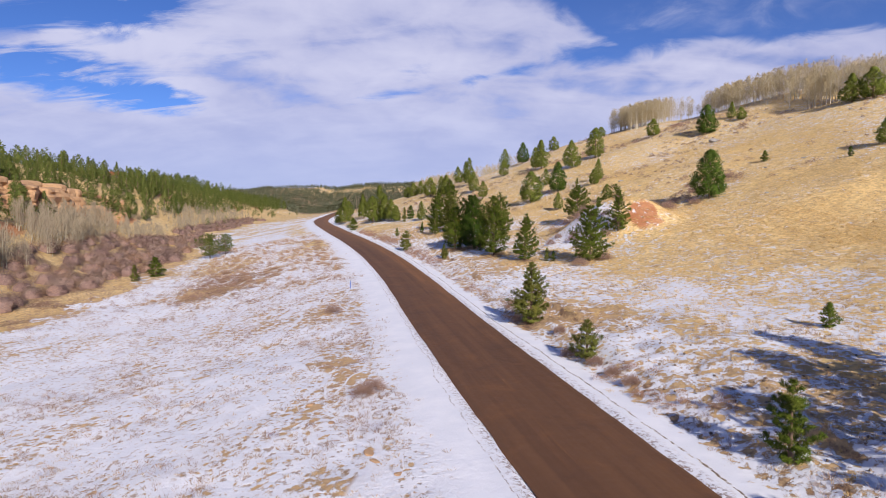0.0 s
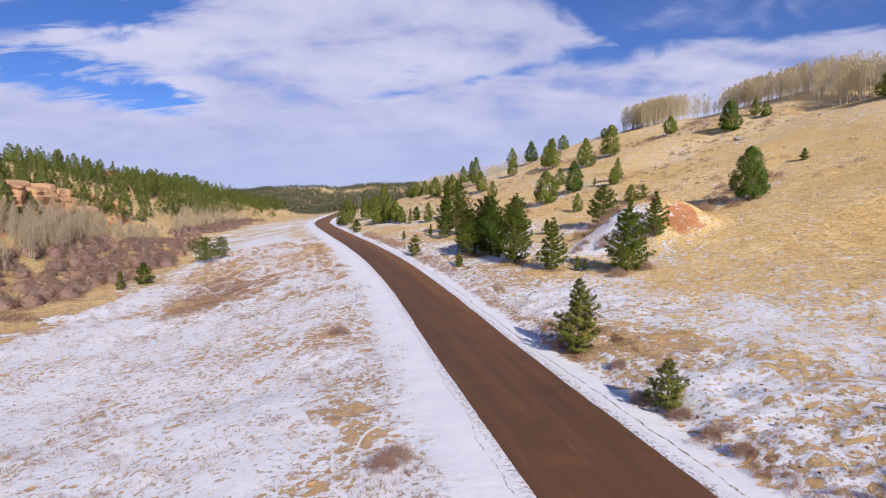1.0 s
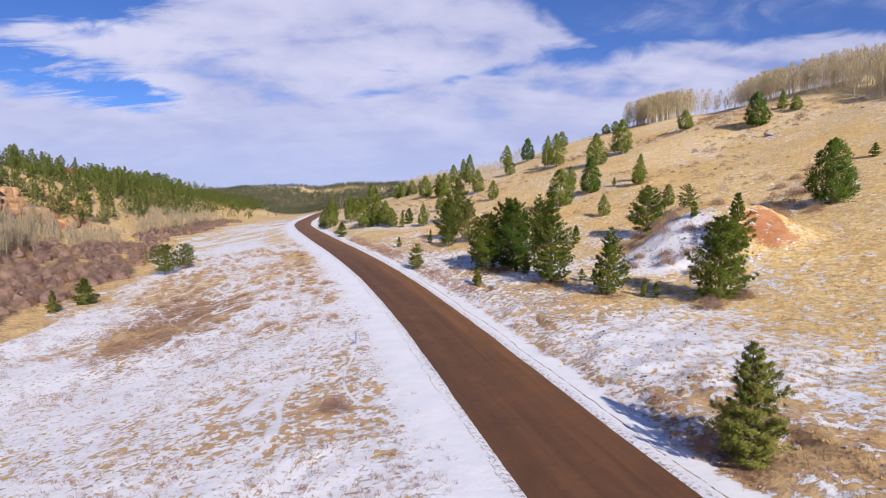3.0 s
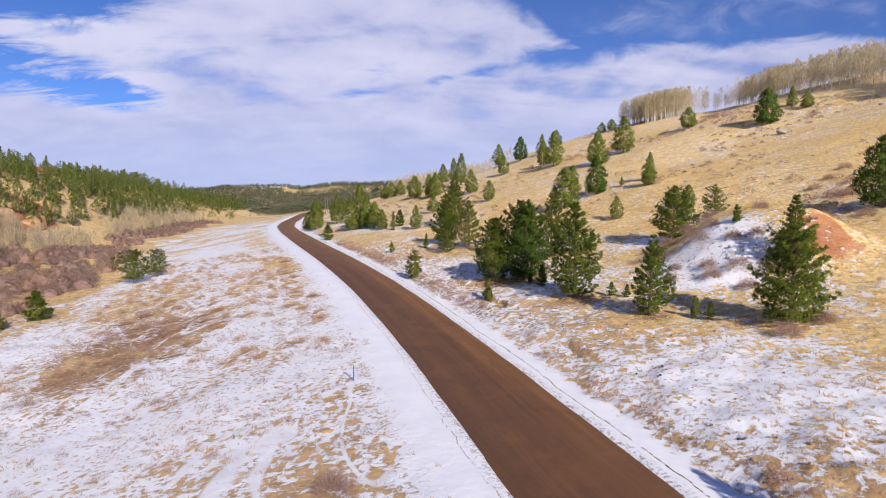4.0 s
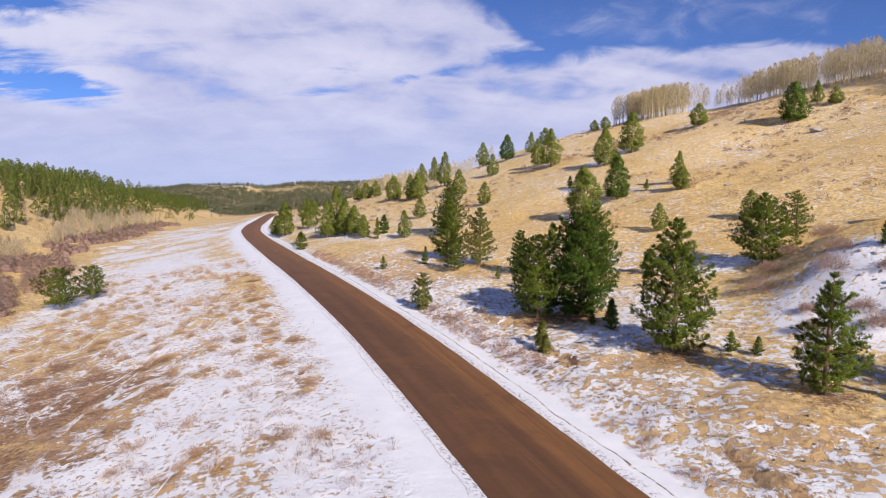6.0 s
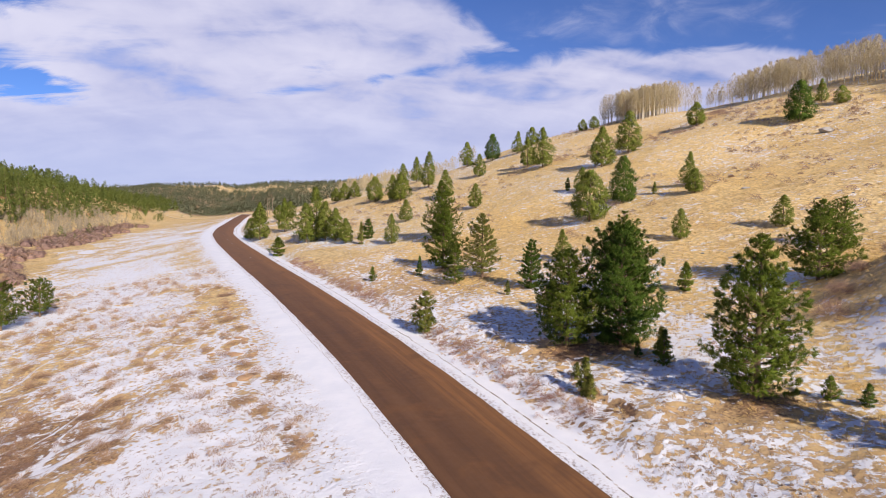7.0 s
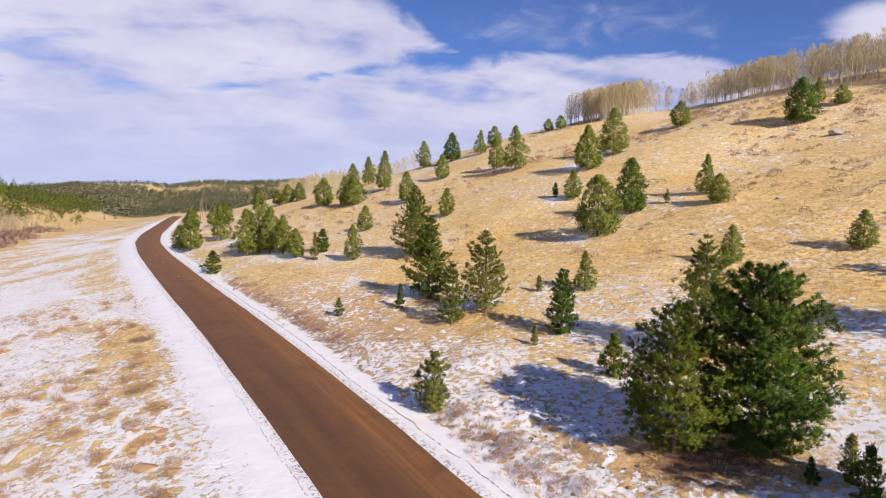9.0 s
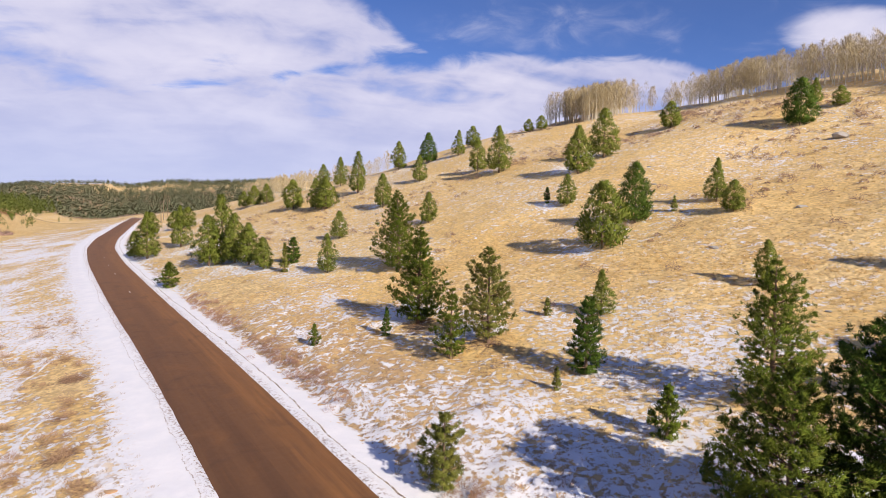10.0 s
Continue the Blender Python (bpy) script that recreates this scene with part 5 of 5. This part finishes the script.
# ---- single things by the road ----
def boulder(seed, sx, sy, sz, mat, cuts=3, rough=0.28):
    rng = np.random.RandomState(seed)
    bm = bmesh.new()
    bmesh.ops.create_icosphere(bm, subdivisions=cuts, radius=1.0)
    off = rng.uniform(-50, 50, 3)
    planes = [(Vector(rng.normal(size=3)).normalized(), rng.uniform(0.5, 0.8)) for _ in range(11)]
    for v in bm.verts:
        p = v.co.copy()
        for way, far in planes:
            over = p.dot(way) - far
            if over > 0:
                p -= way * over * 0.97
        p *= 1 + rough * 0.5 * noise.noise(p * 1.3 + Vector(off)) + rough * 0.35 * noise.noise(p * 5 + Vector(off))
        v.co = Vector((p.x * sx, p.y * sy, p.z * sz))
    me = bpy.data.meshes.new("stone")
    bm.to_mesh(me)
    bm.free()
    me.materials.append(mat)
    return me


def block_rock(seed, sx, sy, sz, mat):
    """A weathered block: a rounded cube with level cracks and worn faces."""
    rng = np.random.RandomState(seed)
    bm = bmesh.new()
    bmesh.ops.create_cube(bm, size=2.0)
    bmesh.ops.subdivide_edges(bm, edges=bm.edges[:], cuts=11, use_grid_fill=True)
    off = Vector(rng.uniform(-50, 50, 3))
    cracks = [(rng.uniform(-0.6, 0.8), rng.uniform(-0.2, 0.2), rng.uniform(-0.2, 0.2)) for _ in range(2)]
    split = rng.uniform(-0.4, 0.4)
    for v in bm.verts:
        p = v.co.copy()
        p /= (abs(p.x) ** 4 + abs(p.y) ** 4 + abs(p.z) ** 4) ** 0.25 * 0.75 + 0.25
        shrink = 1 + 0.30 * noise.noise(p * 0.8 + off) + 0.07 * noise.noise(p * 3.5 + off)
        for level, ax, ay in cracks:
            gone = p.z - level - ax * p.x - ay * p.y
            shrink -= 0.09 * math.exp(-(gone / 0.06) ** 2) + (0.035 if gone > 0 else 0)
        shrink -= 0.12 * math.exp(-((p.x - split - 0.2 * p.y) / 0.07) ** 2)
        v.co = Vector((p.x * sx * shrink, p.y * sy * shrink, p.z * sz * (0.9 + 0.1 * shrink)))
    me = bpy.data.meshes.new("rock")
    bm.to_mesh(me)
    bm.free()
    me.materials.append(mat)
    return me


def stone(name, seed, x, y, sx, sy, sz, mat, label, category="stone", sink=0.3, group="", turn=0.0, blocky=False):
    ob = new(name, block_rock(seed, sx, sy, sz, mat) if blocky else boulder(seed, sx, sy, sz, mat))
    ob.matrix_basis = pose(x, y, float(height(x, y)) + sz * (1 - sink) * 0.6, 0, 0, turn)
    return tagged(ob, label, category, group)


for i, (x, y, size) in enumerate(((-13.6, 73.5, 0.55), (-13.9, 75.0, 0.35), (-3.6, 28.2, 0.5), (-3.2, 27.2, 0.35), (-2.0, 25.6, 0.3), (-25.7, 129.7, 0.6), (-24.6, 127.2, 0.4), (-25.0, 133.0, 0.4), (-8.2, 36.2, 0.35), (-6.3, 33.0, 0.3), (-27.4, 130.6, 0.4), (-26.3, 130.4, 0.7), (-25.4, 128.1, 0.5), (-26.8, 127.0, 0.45), (-25.6, 124.8, 0.9), (-24.0, 123.7, 0.5), (-23.7, 117.7, 0.95), (-24.4, 116.4, 0.75), (-28.2, 126.2, 0.35))):
    stone("field_stone", 500 + i, x, y, size, size * 0.66, size * 0.17, STONE, "flat tan sandstone slab lying in snow and grass", "stone", 0.3, "stones in the meadow", i * 50)
stone("grey_boulder", 520, 79.3, 176.4, 1.8, 1.2, 0.9, GREYROCK, "grey lichened boulder on the golden hillside", "boulder")

# delineator stake
post = holder("marker_stake", -12.78, 81.87, float(height(-12.78, 81.87)))
bm = bmesh.new()
bmesh.ops.create_cube(bm, size=1.0, matrix=Matrix.Translation((0, 0, 0.5)) @ Matrix.Diagonal((0.085, 0.03, 1.36, 1)))
bmesh.ops.bevel(bm, geom=bm.edges[:], offset=0.008, segments=1, affect="EDGES")
me = bpy.data.meshes.new("blade")
bm.to_mesh(me)
bm.free()
me.materials.append(BLUE)
part("blade", me, post)
bm = bmesh.new()
bmesh.ops.create_cube(bm, size=1.0, matrix=Matrix.Translation((0, 0, 1.12)) @ Matrix.Diagonal((0.092, 0.036, 0.13, 1)))
me = bpy.data.meshes.new("cap")
bm.to_mesh(me)
bm.free()
me.materials.append(GREYROCK)
part("cap", me, post, "dark grey cap band")
tagged(post, "thin blue plastic marker stake standing in roadside snow", "marker stake")

# grey bushes standing alone
for i, (x, y, size) in enumerate(((-12.2, 66.0, 1.15), (-4.4, 37.3, 0.9), (-5.0, 36.6, 0.8), (18.5, 80.5, 1.2), (22.5, 82.0, 1.0), (23.0, 103.0, 1.5), (40.0, 106.0, 1.6), (21.0, 96.0, 1.1), (22.6, 92.6, 1.0), (25.4, 93.6, 1.1), (28.0, 95.2, 0.9), (24.8, 104.5, 1.3), (30.5, 104.0, 1.0), (44.5, 106.0, 1.2), (17.8, 98.5, 0.9), (9.6, 44.4, 0.75), (10.8, 41.6, 0.7), (11.3, 39.0, 0.6), (11.7, 36.6, 0.65), (10.0, 50.5, 0.7), (7.2, 57.6, 0.8))):
    ob = thicket("bare_shrub", 600 + i, np.array([x]), np.array([y]), size, size * 1.05, 2000, MAUVE, "leafless grey-brown shrub alone in the snow", "shrub", 0.016, 0.8, 1.1, 0.4, 0.3, plain=True)
    ob["kind"] = ""
    del ob["kind"]
    tagged(ob, group="lone shrubs")

# mauve-brown shrubs round the spoil heap
for i, (x, y, size) in enumerate(((20.3, 108.1, 1.5), (22.7, 110.1, 1.3), (28.1, 110.5, 1.2), (30.5, 112.5, 1.3), (34.2, 114.5, 1.3), (26.0, 112.0, 1.0), (38.5, 110.0, 1.5), (40.5, 108.5, 1.3), (24.9, 99.4, 1.0), (21.7, 98.3, 1.1), (23.4, 95.6, 1.4), (26.7, 98.3, 1.0), (43.0, 112.0, 1.2), (19.5, 101.0, 0.8), (59.1, 129.2, 1.2), (55.0, 127.0, 1.0), (51.0, 124.5, 1.1))):
    ob = thicket("bare_shrub", 640 + i, np.array([x]), np.array([y]), size, size * 1.05, 1300, MAUVE, "leafless mauve-brown shrub beside the snowy earth heap", "shrub", 0.022, 0.85, 1.1, 0.4, 0.3, plain=True)
    del ob["kind"]
    tagged(ob, group="shrubs round the heap")
pine("pine_sapling", 660, 26.4, 101.6, 1.7, 1.1, NEEDLE, "thin pine sapling rising from the snowy heap", 0.8, 0.6, 0.03, 0.9, "pine saplings", "pine sapling")
rng = np.random.RandomState(83)
model = None
for i in range(60):
    x, y = 24.8 + rng.normal(0, 3.0), 99.5 + rng.normal(0, 3.0)
    s = rng.uniform(0.10, 0.27)
    m = pose(x, y, float(height(x, y)) + 0.02, 0, 0, rng.uniform(0, 360)) @ Matrix.Scale(s, 4)
    if model is None:
        model = tagged(new("rubble_stone", boulder(830, 1.0, 0.75, 0.6, GREYROCK, 2)), "dark rubble stone poking from snow on the earth heap", "stone", "rubble on the heap")
        model.matrix_basis = m
    else:
        copy_thing(model, unscaled(model, m))

# red granite outcrop over the creek
for i, (u, y, sx, sy, sz) in enumerate(((-98, 198, 7, 6, 5.0), (-101, 212, 6, 5, 5.0), (-99, 226, 5, 4.5, 4.6), (-101, 188, 8, 6, 4.5), (-96, 218, 4, 4, 3.0), (-95, 206, 5, 4, 3.4), (-90, 230, 4, 3.5, 3.0), (-86, 250, 3.5, 3, 2.6), (-94, 280, 5, 4, 3), (-104, 194, 5, 4, 4.6), (-97, 192, 3.5, 3, 2.6), (-106, 205, 4.5, 4, 4.2), (-93, 199, 2.6, 2.4, 2.0), (-108, 180, 6, 5, 4.2), (-99, 178, 4, 3.5, 3.0))):
    stone("granite_outcrop", 700 + i, float(road_x(y)) + u, y, sx, sy, sz, REDROCK, "rounded red granite outcrop on the slope across the creek", "rock outcrop", 0.5, "granite outcrops", i * 40, True)

# dark clods and stones along the ditch and its cut bank
rng = np.random.RandomState(85)
pieces = []
lump = boulder(850, 1.0, 0.8, 0.6, GREYROCK, 1)
lv = np.array([tuple(v.co) for v in lump.vertices])
lf = np.array([tuple(p.vertices) for p in lump.polygons])
for i in range(420):
    y = rng.uniform(18, 125)
    d = rng.normal(9.8, 1.5) if i % 3 else rng.uniform(7, 22)
    x = float(road_x(y)) + d / float(np.interp(y, _ys, _turn))
    a, r = rng.uniform(0, 6.283), rng.uniform(0.05, 0.2) ** 1.15
    turn = np.array([[math.cos(a), -math.sin(a), 0], [math.sin(a), math.cos(a), 0], [0, 0, rng.uniform(0.7, 1.3)]]) * r
    pieces.append((lv @ turn.T + np.array([x, y, float(height(x, y)) + 0.03]), lf))
bpy.data.meshes.remove(lump)
tagged(new("ditch_clods", mesh_from("ditch_clods", *joined(pieces), CLOD)), "dark soil clods and pebbles showing through thin snow", "stones", kind="stuff")

# power poles far up the valley
for i, (x, y, tall) in enumerate(((-62, 430, 11), (-66, 470, 11), (-70, 520, 11))):
    pole = holder("utility_pole", x, y, float(height(x, y)))
    part("mast", mesh_from("mast", *tube([(0, 0, -0.5), (0, 0, tall)], [0.20, 0.13], 8), WOOD, True), pole)
    part("crossarm", mesh_from("crossarm", *tube([(-1.1, 0, tall - 0.7), (1.1, 0, tall - 0.7)], [0.08, 0.08], 6), WOOD), pole)
    tagged(pole, "weathered wooden utility pole beside the far road", "utility pole", "utility poles")

# pale stones scattered over the hillside
rng = np.random.RandomState(81)
model = None
for i in range(46):
    y = rng.uniform(95, 260)
    d = rng.uniform(38, 118)
    x = float(road_x(y)) + d / float(np.interp(y, _ys, _turn))
    s = rng.uniform(0.25, 0.75)
    m = pose(x, y, float(height(x, y)) + 0.05, 0, 0, rng.uniform(0, 360)) @ Matrix.Scale(s, 4)
    if model is None:
        model = tagged(new("hill_stone", boulder(820, 1.0, 0.75, 0.42, GREYROCK, 2)), "pale grey stone lying in golden hillside grass", "stone", "stones on the hillside")
        model.matrix_basis = m
    else:
        copy_thing(model, unscaled(model, m))

# worn pale dashes on the far bend
for y in (201, 226, 243, 262, 288):
    a, b = y, y + 1.8
    pts = [(float(road_x(v)) + o, v, float(road_z(v)) + 0.128) for v, o in ((a, -0.07), (a, 0.07), (b, 0.07), (b, -0.07))]
    dash = new("lane_dash", mesh_from("lane_dash", np.array(pts), np.array([[0, 1, 2, 3]]), PALE))
    tagged(dash, "short worn pale dash along the gravel road's middle", "lane dash", "lane dashes")

# cabin among the trees on the ridge
cx, cy = -263.0, 476.0
cabin = holder("ridge_cabin", cx, cy, float(height(cx, cy)) + 1.2, 25, 1.15)
bm = bmesh.new()
bmesh.ops.create_cube(bm, size=1.0, matrix=Matrix.Translation((0, 0, 1.2)) @ Matrix.Diagonal((9, 6, 6.6, 1)))
me = bpy.data.meshes.new("wall")
bm.to_mesh(me)
bm.free()
me.materials.append(WOOD)
part("wall", me, cabin, "brown log walls")
rv = np.array([(-5, -3.6, 4.3), (5, -3.6, 4.3), (5, 0, 6.8), (-5, 0, 6.8), (-5, 3.6, 4.3), (5, 3.6, 4.3), (-5, -3.6, 4.55), (5, -3.6, 4.55), (5, 0, 7.05), (-5, 0, 7.05), (-5, 3.6, 4.55), (5, 3.6, 4.55)])
rf = np.array([(0, 3, 2, 1), (3, 4, 5, 2), (6, 7, 8, 9), (9, 8, 11, 10), (0, 1, 7, 6), (5, 4, 10, 11), (1, 2, 8, 7), (2, 5, 11, 8), (0, 6, 9, 3), (3, 9, 10, 4)])
part("roof", mesh_from("roof", rv, rf, ROOF), cabin, "rust-red pitched roof")
for wx in (-2.6, 0.0, 2.6):
    bm = bmesh.new()
    bmesh.ops.create_cube(bm, size=1.0, matrix=Matrix.Translation((wx, -3.02, 2.6)) @ Matrix.Diagonal((1.1, 0.12, 1.3, 1)))
    me = bpy.data.meshes.new("window")
    bm.to_mesh(me)
    bm.free()
    me.materials.append(GREYROCK)
    part("window", me, cabin, "small dark window")
tagged(cabin, "small brown cabin with rust-red roof among ridge pines", "cabin")
